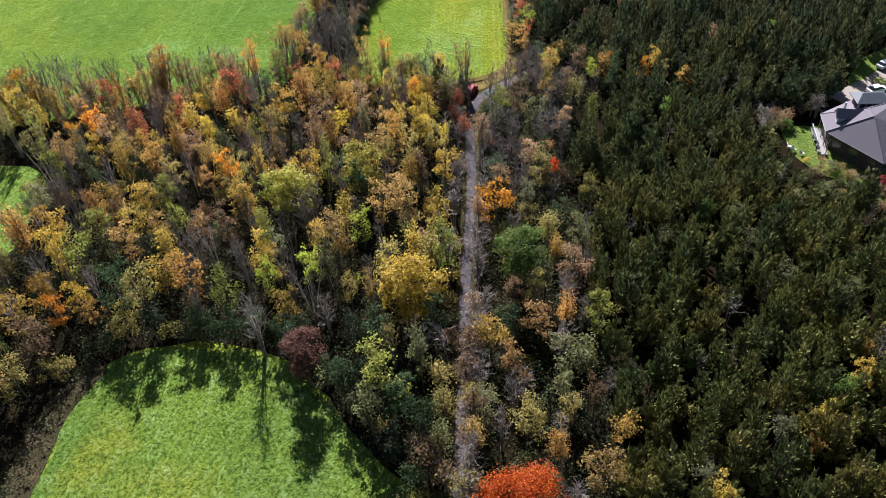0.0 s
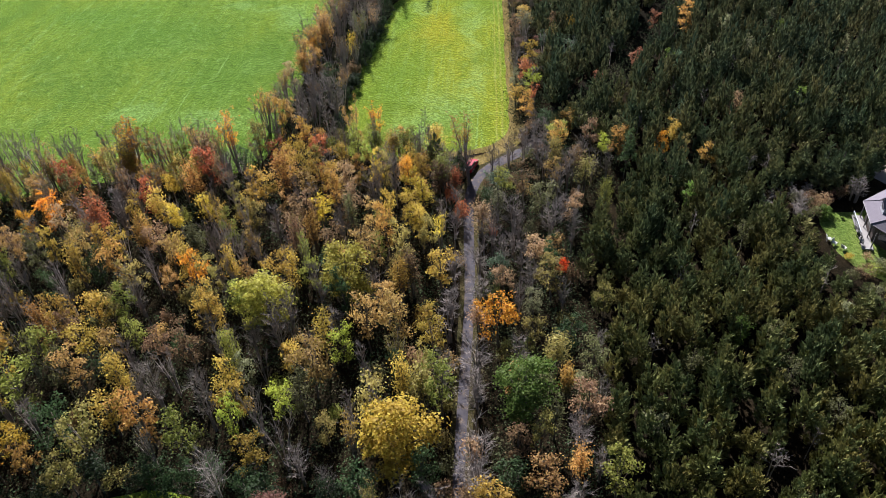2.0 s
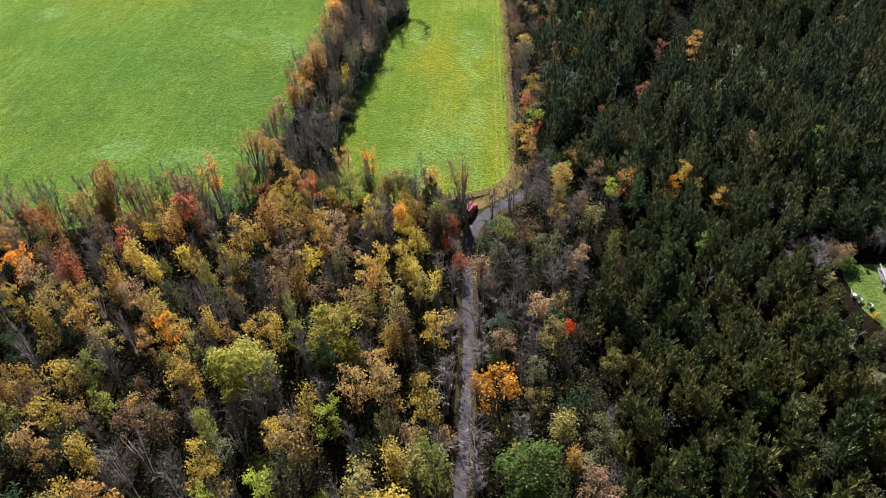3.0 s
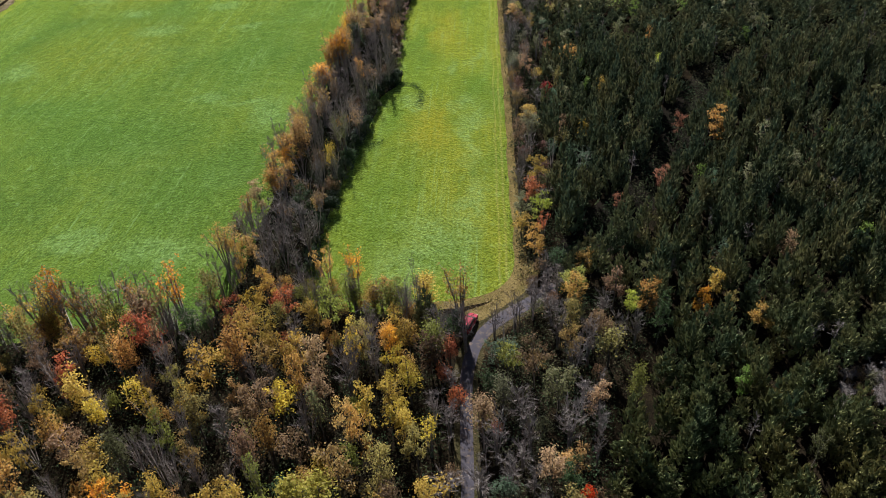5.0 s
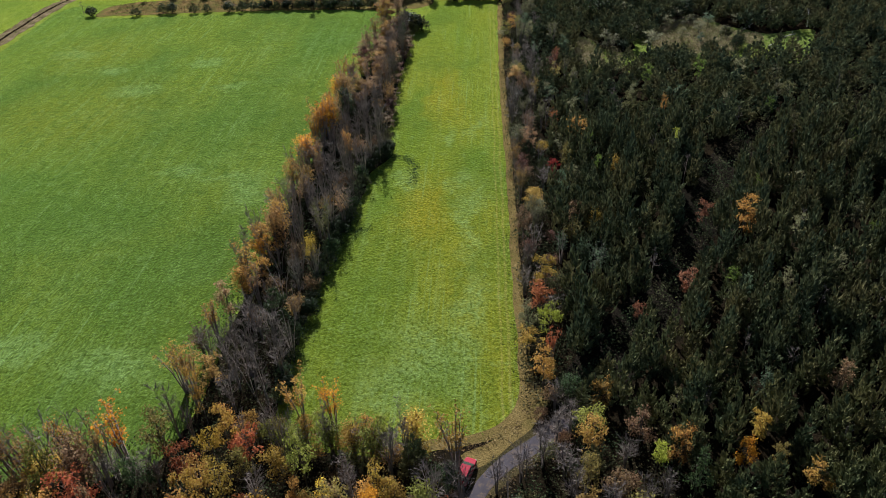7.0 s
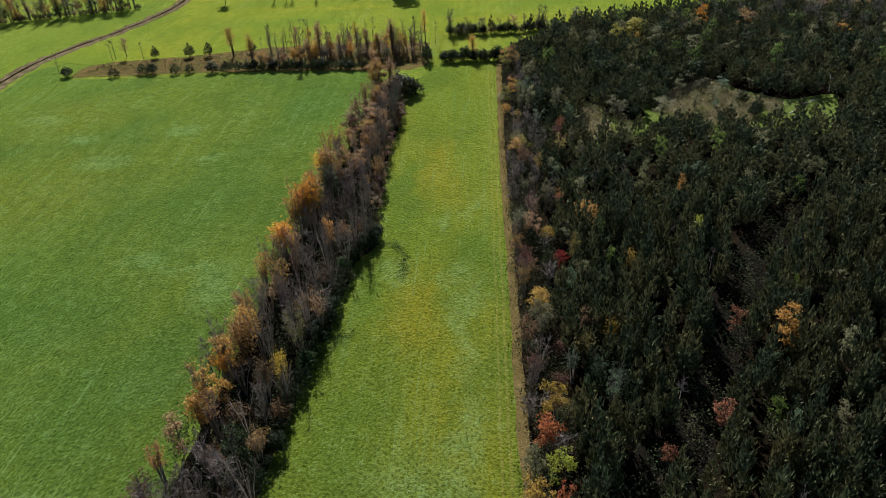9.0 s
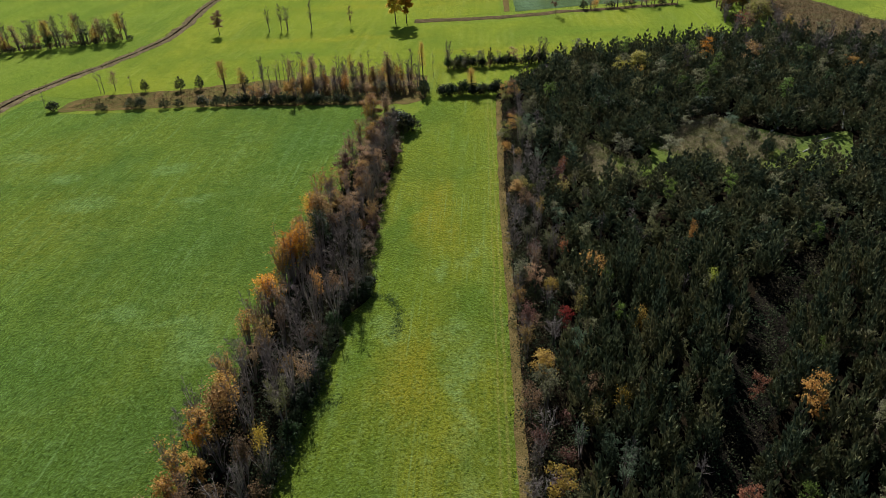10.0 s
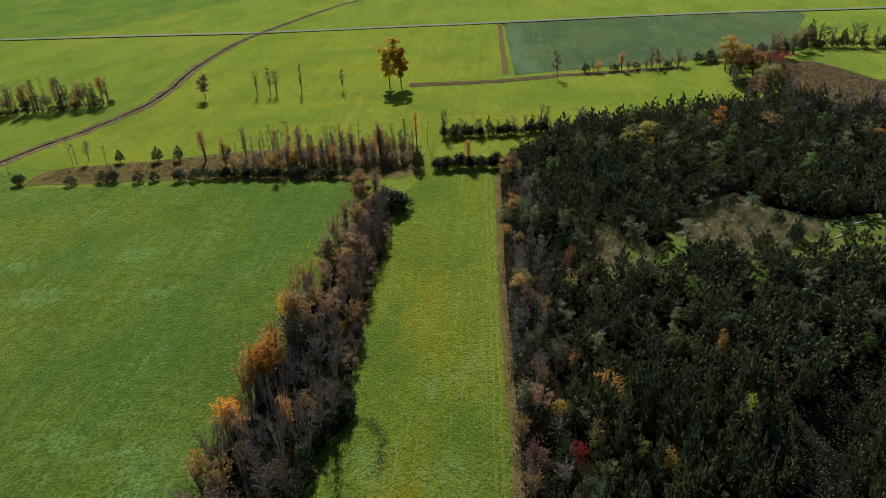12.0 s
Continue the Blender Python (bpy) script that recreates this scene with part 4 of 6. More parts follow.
plant("upright", "amber", 34.3, 211.5, 6.5, 0.9)
plant("broad", "crimson", 10.0, 188.6, 5.0, 1.2)
plant("upright", "gold", 20.9, 185.3, 7.0, 1.0)
plant("broad", "amber", 38.9, 167.9, 9.0, 1.9)
plant("broad", "brick", 33.6, 171.6, 6.5, 1.3)
plant("upright", "yellow", 15.4, 168.4, 6.5, 1.4)
plant("upright", "olivegold", 11.4, 166.2, 6.5, 1.6)
plant("broad", "brick", 27.4, 153.6, 6.0, 1.5)
plant("broad", "lime", 17.2, 121.4, 8.0, 1.3)
plant("broad", "amber", 20.1, 122.8, 8.0, 1.5)
plant("broad", "gold", 29.4, 125.8, 7.0, 1.4)
plant("broad", "orange", 26.8, 122.0, 7.0, 1.3)
plant("broad", "olivegold", 30.3, 121.7, 6.5, 1.1)
plant("broad", "amber", 33.5, 119.4, 7.0, 1.6)
plant("broad", "tan", 41.0, 133.4, 7.5, 1.5)
plant("upright", "lime", 34.0, 195.5, 7.0, 1.2)
plant("broad", "amber", 9.9, 124.1, 8.0, 1.8)
plant("broad", "brick", 19.2, 147.0, 5.5, 1.1)
plant("tipped", "orange", -35.8, 203.0, 10.5, 3.0)
plant("tipped", "orange", -34.6, 206.2, 10.5, 3.0)
plant("tipped", "amber", -37.0, 205.2, 9.5, 2.8)
plant("upright", "orange", -35.4, 204.6, 9.5, 2.2)
plant("tipped", "amber", -36.8, 200.5, 9.5, 2.4)
plant("tipped", "amber", -35.0, 210.0, 9.5, 2.4)
plant("upright", "orange", -37.2, 207.0, 8.5, 1.7)
plant("upright", "yellow", -30.0, 161.3, 8.0, 1.3)
plant("vase", "grey", -39.8, 157.2, 9.5, 2.4)
plant("tipped", "amber", -41.8, 134.4, 9.0, 2.6)
plant("broad", "amber", -32.4, 125.8, 8.0, 1.6)
plant("broad", "tan", -29.2, 102.4, 9.0, 1.8)
plant("broad", "tan", -21.4, 105.2, 9.0, 2.2)
plant("broad", "gold", -50.1, 104.1, 9.0, 1.8)
plant("broad", "gold", -36.9, 104.2, 9.0, 1.9)
plant("broad", "gold", -25.3, 119.6, 8.0, 1.8)
plant("tipped", "amber", -24.6, 128.6, 9.5, 2.0)
plant("broad", "yellowgreen", -14.5, 124.3, 8.0, 1.6)
plant("broad", "gold", -13.6, 116.6, 8.0, 1.8)
plant("big", "amber", -32.0, 277.0, 8.5, 3.3, "hedgerow trees")
plant("big", "moss", 41.6, 306.5, 8.5, 3.6)
plant("broad", "moss", 36.2, 305.7, 7.5, 2.4)
plant("broad", "orange", 62.0, 315.0, 9.0, 2.3)
plant("broad", "tangold", 74.0, 310.0, 9.0, 3.2)
plant("big", "gold", 84.0, 380.0, 14.0, 5.6)
plant("big", "amber", 91.0, 378.0, 10.0, 4.6)
plant("broad", "crimson", 99.0, 384.4, 8.0, 4.2)
plant("broad", "crimson", 104.0, 386.0, 7.0, 3.2)
plant("big", "olivegold", 89.8, 357.5, 9.5, 4.8)
plant("broad", "tangold", 82.5, 371.0, 8.0, 3.2)
plant("broad", "amber", 97.8, 302.7, 7.0, 2.6)
plant("upright", "gold", 40.2, 298.6, 7.0, 1.2)
plant("broad", "gold", 95.7, 344.4, 7.0, 2.0)
plant("broad", "gold", 98.7, 340.1, 6.0, 1.6)
plant("broad", "amber", 3.1, 289.4, 7.0, 1.8)
plant("broad", "amber", 3.8, 266.5, 6.0, 1.6)
plant("broad", "olivegold", 5.3, 232.4, 6.0, 1.4)
plant("broad", "maroon", 12.8, 236.3, 6.0, 1.8)
plant("upright", "gold", -6.3, 298.7, 7.0, 1.6)
plant("broad", "amber", -56.6, 294.8, 8.0, 1.9)

plant("tipped", "orange", -20.4, 127.6, 9.5, 1.9, "roadside trees")
plant("broad", "yellowgreen", -15.0, 122.8, 8.0, 2.3, "roadside trees")
plant("sapling", "grey", -11.7, 125.4, 10.0, 0.9, "roadside trees")
plant("shrub", "deep", -10.0, 122.8, 3.6, 1.7, "roadside trees")
plant("upright", "amber", -14.6, 115.9, 6.5, 1.3, "roadside trees")
plant("broad", "gold", -11.8, 115.7, 7.5, 1.7, "roadside trees")
plant("upright", "yellowgreen", -8.3, 114.6, 8.5, 1.5, "roadside trees")
plant("upright", "rust", -6.5, 114.3, 5.5, 1.1, "roadside trees")
plant("cedar", "grey", -10.5, 120.8, 6.0, 1.6, "roadside trees")
plant("shrub", "olive", -17.4, 122.3, 3.4, 1.7, "roadside trees")
plant("shrub", "russet", -19.2, 120.7, 3.2, 1.6, "roadside trees")
plant("broad", "tan", -18.1, 115.6, 6.0, 1.6, "roadside trees")
plant("bare", "grey", -17.4, 119.1, 8.0, 1.8, "roadside trees")
plant("shrub", "olivegold", -13.4, 119.2, 3.0, 1.5, "roadside trees")
plant("shrub", "deep", -7.3, 120.8, 3.0, 1.4, "roadside trees")
plant("bare", "grey", -20.2, 124.0, 9.0, 1.6, "roadside trees")
plant("bare", "grey", -0.7, 119.3, 7.0, 1.4, "roadside trees")
plant("bare", "grey", 2.1, 120.8, 7.5, 1.6, "roadside trees")
plant("bare", "grey", 4.6, 123.0, 7.0, 1.6, "roadside trees")
plant("broad", "bluegreen", 0.5, 114.0, 5.5, 2.4, "roadside trees")
plant("shrub", "olive", 2.8, 117.8, 2.6, 1.5, "roadside trees")
plant("shrub", "russet", -1.4, 115.8, 2.4, 1.1, "roadside trees")
plant("tipped", "amber", -5.3, 122.2, 10.5, 2.8, "roadside trees")
plant("broad", "deep", -5.4, 118.9, 5.5, 1.6, "roadside trees")
plant("bare", "grey", -4.5, 116.9, 9.0, 1.8, "roadside trees")
plant("bare", "grey", 4.6, 124.6, 6.5, 1.7, "roadside trees")
plant("bare", "grey", 6.4, 126.2, 7.0, 1.8, "roadside trees")
plant("bare", "grey", 8.2, 128.0, 7.0, 1.8, "roadside trees")
plant("cedar", "grey", 9.9, 132.0, 5.0, 1.6, "roadside trees")
plant("cedar", "grey", 11.6, 133.4, 6.0, 1.8, "roadside trees")
plant("broad", "amber", 12.6, 131.8, 5.5, 1.5, "roadside trees")
plant("broad", "deep", 8.4, 133.6, 4.5, 1.6, "roadside trees")
plant("cedar", "grey", 13.6, 136.4, 6.0, 1.7, "roadside trees")
plant("shrub", "dusk", 11.0, 136.0, 3.0, 1.7, "roadside trees")
plant("shrub", "olive", 5.6, 124.4, 2.6, 1.5, "roadside trees")
plant("shrub", "russet", 7.4, 126.4, 2.6, 1.4, "roadside trees")
plant("shrub", "deep", 9.2, 128.6, 3.0, 1.5, "roadside trees")
plant("shrub", "olive", 11.0, 131.0, 3.0, 1.5, "roadside trees")
plant("bare", "grey", 6.6, 131.6, 6.0, 1.5, "roadside trees")
plant("shrub", "russet", 4.8, 130.2, 2.2, 1.2, "roadside trees")
plant("shrub", "tan", 6.2, 133.4, 2.6, 1.4, "roadside trees")
plant("bare", "grey", -2.6, 41.5, 8.0, 2.2, "roadside trees")
plant("bare", "grey", -2.7, 38.3, 7.0, 2.0, "roadside trees")
plant("upright", "tan", -5.0, 40.0, 7.0, 1.6, "roadside trees")
plant("cedar", "grey", 14.0, 42.0, 6.5, 1.7)
plant("cedar", "grey", 15.4, 43.4, 6.0, 1.6)
plant("shrub", "olive", 13.7, 43.7, 3.0, 1.6)
plant("shrub", "olivegold", 14.7, 40.7, 2.8, 1.5)
plant("cedar", "grey", 13.0, 40.7, 5.5, 1.6)

# tall leafless trees that fan out along the edge of the hayfield, and a few that keep some leaves
for f in (0.0, 0.03, 0.13, 0.17, 0.21, 0.24, 0.28, 0.33, 0.37, 0.44, 0.5, 0.62, 0.68, 0.73, 0.82, 0.9, 0.94):
    plant("vase", "grey", -94 + 50 * f + RNG.uniform(-0.8, 0.8), 113.0 + 9.0 * f ** 0.7 + RNG.uniform(-1.0, 0.4), RNG.uniform(9.5, 12.5), RNG.uniform(2.2, 3.6))
for f, tint in ((0.1, "olivegold"), (0.4, "tangold"), (0.56, "amber"), (0.65, "gold"), (0.78, "tangold"), (0.88, "amber")):
    plant("tipped", tint, -94 + 50 * f, 112.5 + 9.0 * f ** 0.7, RNG.uniform(8.5, 10.5), RNG.uniform(2.4, 3.2))
plant("sapling", "grey", -6.0, 118.8, 8.5, 1.9, "roadside trees")
plant("sapling", "grey", -5.6, 123.2, 9.0, 1.8, "roadside trees")
plant("sapling", "grey", -11.2, 123.8, 11.0, 1.1, "roadside trees")
plant("cedar", "grey", -10.0, 121.8, 7.5, 2.0, "roadside trees")
plant("shrub", "deep", -5.9, 120.6, 2.4, 1.2, "roadside trees")
plant("shrub", "russet", -5.2, 118.9, 1.6, 0.9, "roadside trees")
for i in range(26):
    f = i / 25
    kind = RNG.choice(("upright", "broad", "shrub", "bare"))
    plant(kind, RNG.choice(("gold", "olivegold", "amber", "yellowgreen", "tangold")), -31 + 22 * f + RNG.uniform(-0.6, 0.6), 127.0 - 2.2 * f + RNG.uniform(-2.2, 0.4), RNG.uniform(2.4, 3.4) if kind == "shrub" else RNG.uniform(4.5, 7.5), RNG.uniform(1.3, 1.9), "roadside trees")
for i in range(34):
    f = i / 33
    kind = RNG.choice(("upright", "broad", "bare", "shrub"))
    plant(kind, RNG.choice(("gold", "tangold", "amber", "olive", "russet")), -94 + 51 * f + RNG.uniform(-0.7, 0.7), 111.5 + 9.5 * f ** 0.7 + RNG.uniform(-1.6, 0.8), RNG.uniform(2.4, 3.4) if kind == "shrub" else RNG.uniform(4.5, 8.0), RNG.uniform(1.4, 2.1), "woodland edge trees")
# bushes that close the edge of the wood beside the near field, coloured dark for its shade
for i, q in enumerate(smooth_line([(-53.5, 53), (-51, 56.5), (-48.5, 58.6), (-41, 60.6), (-30.6, 59.8), (-25.6, 58.6), (-20.4, 53.6), (-14.2, 47.6), (-10.4, 42.6), (-7.6, 38)], 1.7)):
    if abs(q.x + 28) > 2.0:
        kind = RNG.choice(("shrub", "broad", "broad"))
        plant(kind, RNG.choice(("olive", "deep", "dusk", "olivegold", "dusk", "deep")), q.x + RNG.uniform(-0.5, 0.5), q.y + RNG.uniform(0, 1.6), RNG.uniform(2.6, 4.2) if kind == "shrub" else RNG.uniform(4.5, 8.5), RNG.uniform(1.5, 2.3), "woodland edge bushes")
plant("sapling", "grey", 2.6, 121.0, 7.5, 1.0, "roadside trees")
plant("sapling", "grey", 0.6, 118.2, 6.5, 0.9, "roadside trees")
plant("bare", "grey", -28.6, 58.6, 11.0, 2.2, "woodland trees")

# thin growth that leans over both edges of the lane
for i in range(34):
    y = 34 + i * 2.3
    for x in (-5.7, -2.0):
        if RNG.random() < 0.8:
            kind = RNG.choice(("sapling", "bare", "shrub", "upright"))
            plant(kind, RNG.choice(("tan", "olive", "tangold", "russet", "olivegold")), x + RNG.uniform(-0.35, 0.35), y + RNG.uniform(-0.8, 0.8), RNG.uniform(2.2, 3.2) if kind == "shrub" else RNG.uniform(5.0, 8.0), RNG.uniform(1.3, 1.8) + (0.7 if y < 95 and kind in ("bare", "sapling") else 0), "roadside trees")

for i in range(22):
    y = 32 + i * 1.6
    kind = RNG.choice(("bare", "bare", "upright", "sapling"))
    plant(kind, RNG.choice(("tan", "olivegold", "russet")), -2.7 + RNG.uniform(-0.3, 0.4), y + RNG.uniform(-0.5, 0.5), RNG.uniform(4.5, 7.0), RNG.uniform(1.2, 1.7), "roadside trees")

MIX = ["gold"] * 17 + ["olivegold"] * 10 + ["tangold"] * 10 + ["tan"] * 4 + ["yellowgreen"] * 11 + ["yellow"] * 3 + ["olive"] * 6 + ["russet"] * 3 + ["amber"] * 4 + ["orange"] * 1 + ["sage"] * 2 + ["deep"] * 5 + ["lime"] * 1


NORTH_MIX = ["amber"] * 10 + ["tangold"] * 7 + ["gold"] * 19 + ["orange"] * 3 + ["tan"] * 5 + ["olivegold"] * 7 + ["yellow"] * 6 + ["rust"] * 3 + ["russet"] * 5 + ["yellowgreen"] * 5 + ["olive"] * 4 + ["deep"] * 2

# darker leaf colours that put shade into the wood's southern edge
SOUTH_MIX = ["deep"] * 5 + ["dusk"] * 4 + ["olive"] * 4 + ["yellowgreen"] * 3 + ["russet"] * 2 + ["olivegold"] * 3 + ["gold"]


def fill(poly, step, gap, heights, radii, chances, colours, group):
    """Fills a piece of woodland between the trees that stand out."""
    for x, y in scatter(poly, step, RNG):
        if crowded(x, y, gap) or line_gap(x, y, ROAD) < (1.2 if y < 85 else 1.6):
            continue
        kind = RNG.choices(list(chances), list(chances.values()))[0]
        k = RNG.uniform(0, 1)
        h, r = heights[0] + (heights[1] - heights[0]) * k, radii[0] + (radii[1] - radii[0]) * RNG.uniform(0, 1)
        if kind == "shrub":
            h, r = h * 0.42, r * 0.85
        if kind == "cedar":
            h, r = h * 0.7, r * 0.9
        if kind in ("bare", "upright", "tipped", "vase"):
            r *= 0.9
        plant(kind, "grey" if kind in ("bare", "vase", "cedar") else RNG.choice(colours if colours is not MIX else NORTH_MIX if y > 97 else SOUTH_MIX if y < 64 and x > -34 else MIX), x, y, h, r, group)


fill(WOOD, 3.3, 0.7, (7.0, 12.0), (1.3, 2.3), {"broad": 42, "bare": 29, "vase": 4, "tipped": 6, "upright": 12, "shrub": 10}, MIX, "woodland trees")
fill(BELT, 3.1, 0.8, (5.5, 9.5), (1.4, 2.4), {"broad": 30, "bare": 42, "upright": 8, "shrub": 14, "cedar": 6}, ["olive", "olivegold", "tan", "russet", "sage", "deep", "yellowgreen", "tangold", "olive", "olivegold"], "roadside trees")
for i in range(15):
    f = i / 14
    plant("tipped", RNG.choice(("amber", "tangold", "tan", "gold")), -40.6 + 8.6 * f + RNG.uniform(-0.6, 0.6), 136 + 136 * f + RNG.uniform(-2, 2), RNG.uniform(7.5, 9.5), RNG.uniform(2.0, 2.7), "hedgerow trees")
for i in range(22):
    f = i / 21
    plant(RNG.choice(("tipped", "upright", "tipped", "broad")), RNG.choice(("amber", "tangold", "orange", "tan", "amber", "russet")), -39.6 + 4.4 * f + RNG.uniform(-0.6, 2.6), 150 + 72 * f + RNG.uniform(-1.5, 1.5), RNG.uniform(6.5, 9.0), RNG.uniform(1.8, 2.5), "hedgerow trees")
for i in range(44):
    f = i / 43
    plant("broad", RNG.choice(("russet", "tan", "russet", "tangold", "amber", "maroon", "tan")), -34.4 + 6.0 * f + RNG.uniform(-2.4, 6.0 - 4.0 * f), 218 + 56 * f + RNG.uniform(-1.2, 1.2), RNG.uniform(5.0, 7.5), RNG.uniform(1.6, 2.3), "hedgerow trees")
fill(HEDGE_W, 2.7, 0.7, (6.5, 10.0), (1.7, 2.5), {"bare": 38, "vase": 26, "tipped": 16, "upright": 6, "broad": 4, "shrub": 10}, ["tan", "russet", "amber", "tangold", "russet", "deep", "tan", "amber", "olive"], "hedgerow trees")
fill(HEDGE_E, 3.1, 0.7, (4.5, 7.0), (1.5, 2.2), {"bare": 26, "sapling": 6, "tipped": 12, "upright": 6, "broad": 22, "shrub": 22, "cedar": 6}, ["tan", "russet", "rust", "sage", "amber", "gold", "olive", "tangold", "sage", "maroon", "yellowgreen"], "hedgerow trees")

# bushes that hang over the strip's western edge, the southern ones near-black for hedge shade
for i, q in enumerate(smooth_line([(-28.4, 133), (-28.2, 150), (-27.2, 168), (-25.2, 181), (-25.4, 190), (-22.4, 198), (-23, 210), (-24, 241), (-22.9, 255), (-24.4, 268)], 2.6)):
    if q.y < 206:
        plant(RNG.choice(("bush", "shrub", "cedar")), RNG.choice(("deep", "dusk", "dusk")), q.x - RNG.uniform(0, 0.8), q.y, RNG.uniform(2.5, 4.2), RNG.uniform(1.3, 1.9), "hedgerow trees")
    else:
        plant(RNG.choice(("broad", "broad", "shrub")), RNG.choice(("russet", "tan", "maroon", "olive", "russet")), q.x - RNG.uniform(0.2, 1.0), q.y, RNG.uniform(2.8, 4.6), RNG.uniform(1.4, 2.0), "hedgerow trees")
# small pale broadleaf trees among the cedars
for x, y in scatter([(16, 40), (48, 40), (60, 78), (44, 90), (40, 112), (60, 135), (90, 170), (92, 220), (14, 240), (12, 140), (26, 118), (16, 80)], 9.5, RNG):
    if not crowded(x, y, 0.3) and line_gap(x, y, RIDE) > 3:
        plant(RNG.choice(("broad", "sapling", "broad")), RNG.choice(("sage", "olive", "green", "bluegreen", "sage")), x, y, RNG.uniform(5.5, 7.5), RNG.uniform(1.0, 1.6), "far copse")

for x, y in scatter([(9, 150), (16, 150), (20, 200), (18, 250), (8, 290), (7, 240)], 6.5, RNG):
    if not crowded(x, y, 0.2) and line_gap(x, y, RIDE) > 4:
        plant(RNG.choice(("broad", "broad", "tipped", "bare")), RNG.choice(("sage", "sage", "olive", "bluegreen", "tan", "olivegold", "sage", "rust")), x, y, RNG.uniform(5.5, 8.0), RNG.uniform(1.2, 2.0), "far copse")

# dead brush in a small gap among the cedars by the lawn
for x, y in scatter(THICKET, 1.5, RNG):
    kind = RNG.choice(("bare", "shrub", "bare", "sapling"))
    plant(kind, RNG.choice(("tan", "russet", "tan", "sage")), x, y, RNG.uniform(1.4, 2.4), RNG.uniform(0.9, 1.4), "garden plants")
plant("bush", "green", 48.6, 107.9, 2.2, 1.2, "garden plants")

# ---- cedars: the nearest as trees, the rest of the stand as one mass ----
CLUMPS = []
for x, y in scatter(CEDARS, 3.0, RNG, 0.42):
    if inside(x, y, YARD) or inside(x, y, GLADE) or inside(x, y, THICKET) or line_gap(x, y, RIDE) < (1.6 if y < 136 or y > 208 else 2.8) or crowded(x, y, 0.4):
        continue
    k = RNG.uniform(0, 1)
    if y > 125 and RNG.random() < 0.1:
        continue
    h, r = 4.6 + 5.6 * k, 1.3 + 0.75 * k + RNG.uniform(-0.15, 0.25)
    if 43 < x < 62 and 108 < y < 123:
        h = min(h, 6.2)
    if 41 < x < 50 and 86 < y < 107:
        h = min(h, 3.8 if y > 99 else 4.6)
    if y < 100 and x < 48 and len([0 for p in CLUMPS if p[5]]) < 90:
        CLUMPS.append((x, y, h, r, 0, True))
    else:
        CLUMPS.append((x, y, h, r, RNG.randrange(4) + (0 if y < 125 else 4 if y < 205 else 8), False))
gen = np.random.default_rng(5)
far_protos = [cedar_sprays(np.random.default_rng(70 + k), (32, 27, 22)[k // 4], (20, 14, 10)[k // 4], 7.0, 1.9, (0.58, 0.7, 0.83)[k // 4], (0.25, 0.31, 0.375)[k // 4]) for k in range(12)]
far_parts = []
for x, y, h, r, k, own in CLUMPS:
    if own:
        plant("cedar", "grey", x, y, h, r, "cedar stand")
    else:
        a = RNG.uniform(0, 6.28)
        m = np.array([[math.cos(a), -math.sin(a), 0], [math.sin(a), math.cos(a), 0], [0, 0, 1.0]])
        wide, low = (1.2, 0.85) if k >= 8 else (0.94, 1.18) if k >= 4 else (1.0, 1.0)
        if 222 < y < 250 and x > 26:
            low *= 0.88
        far_parts.append(far_protos[k] * np.array([wide * r / 1.9, wide * r / 1.9, low * h / 7.0]) @ m.T + np.array([x, y, 0]))
far_v = np.concatenate(far_parts)
stand = new("cedar_stand", quick_mesh("cedar_stand", far_v, np.arange(len(far_v)).reshape(-1, 3), NEEDLE))
tagged(stand, "dense stand of dark green cedars", "forest", kind="stuff")


# ---- undergrowth ----
def low_growth(name, places, mat, label, category, leaves, size, tall, wide, seed):
    gen = np.random.default_rng(seed)
    p = np.repeat(np.array([(x, y, 0) for x, y in places]), leaves, 0)
    d = gen.normal(0, 1, p.shape) * np.array([wide, wide, 0])
    fall = np.exp(-(np.hypot(d[:, 0], d[:, 1]) / (wide * 1.6)) ** 2)
    d[:, 2] = np.abs(gen.uniform(0.05, 1, len(p))) * tall * fall
    v, f = leaf_quads(gen, p + d, np.tile([0, 0, 0.6], (len(p), 1)), size)
    return tagged(new(name, quick_mesh(name, v, f, mat)), label, category, kind="stuff")


brush = [q for poly, s in ((WOOD, 2.6), (BELT, 2.3), (HEDGE_W, 2.3), (HEDGE_E, 2.0)) for q in scatter(poly, s, RNG) if line_gap(*q, ROAD) > 2.4]
brush += [(q.x + RNG.uniform(-2.6, 2.6), q.y + RNG.uniform(-1.5, 1.5)) for q in smooth_line(RIDE[1:], 0.9)]
low_growth("undergrowth", brush, UNDERGROWTH, "tangled brown and green undergrowth below the trees", "undergrowth", 84, 0.28, 3.6, 0.95, 11)


# ---- beyond the fields ----
def rows_of(places, kinds, heights, radii, colours, group):
    for i, (x, y) in enumerate(places):
        kind = kinds[i % len(kinds)]
        plant(kind, colours[i % len(colours)], x + RNG.uniform(-0.6, 0.6), y + RNG.uniform(-0.6, 0.6), RNG.uniform(*heights), RNG.uniform(*radii), group)


def along(a, b, step, spread):
    n = max(1, int(math.dist(a, b) / step))
    return [(a[0] + (b[0] - a[0]) * i / n + RNG.uniform(-spread, spread), a[1] + (b[1] - a[1]) * i / n + RNG.uniform(-spread, spread)) for i in range(n + 1)]


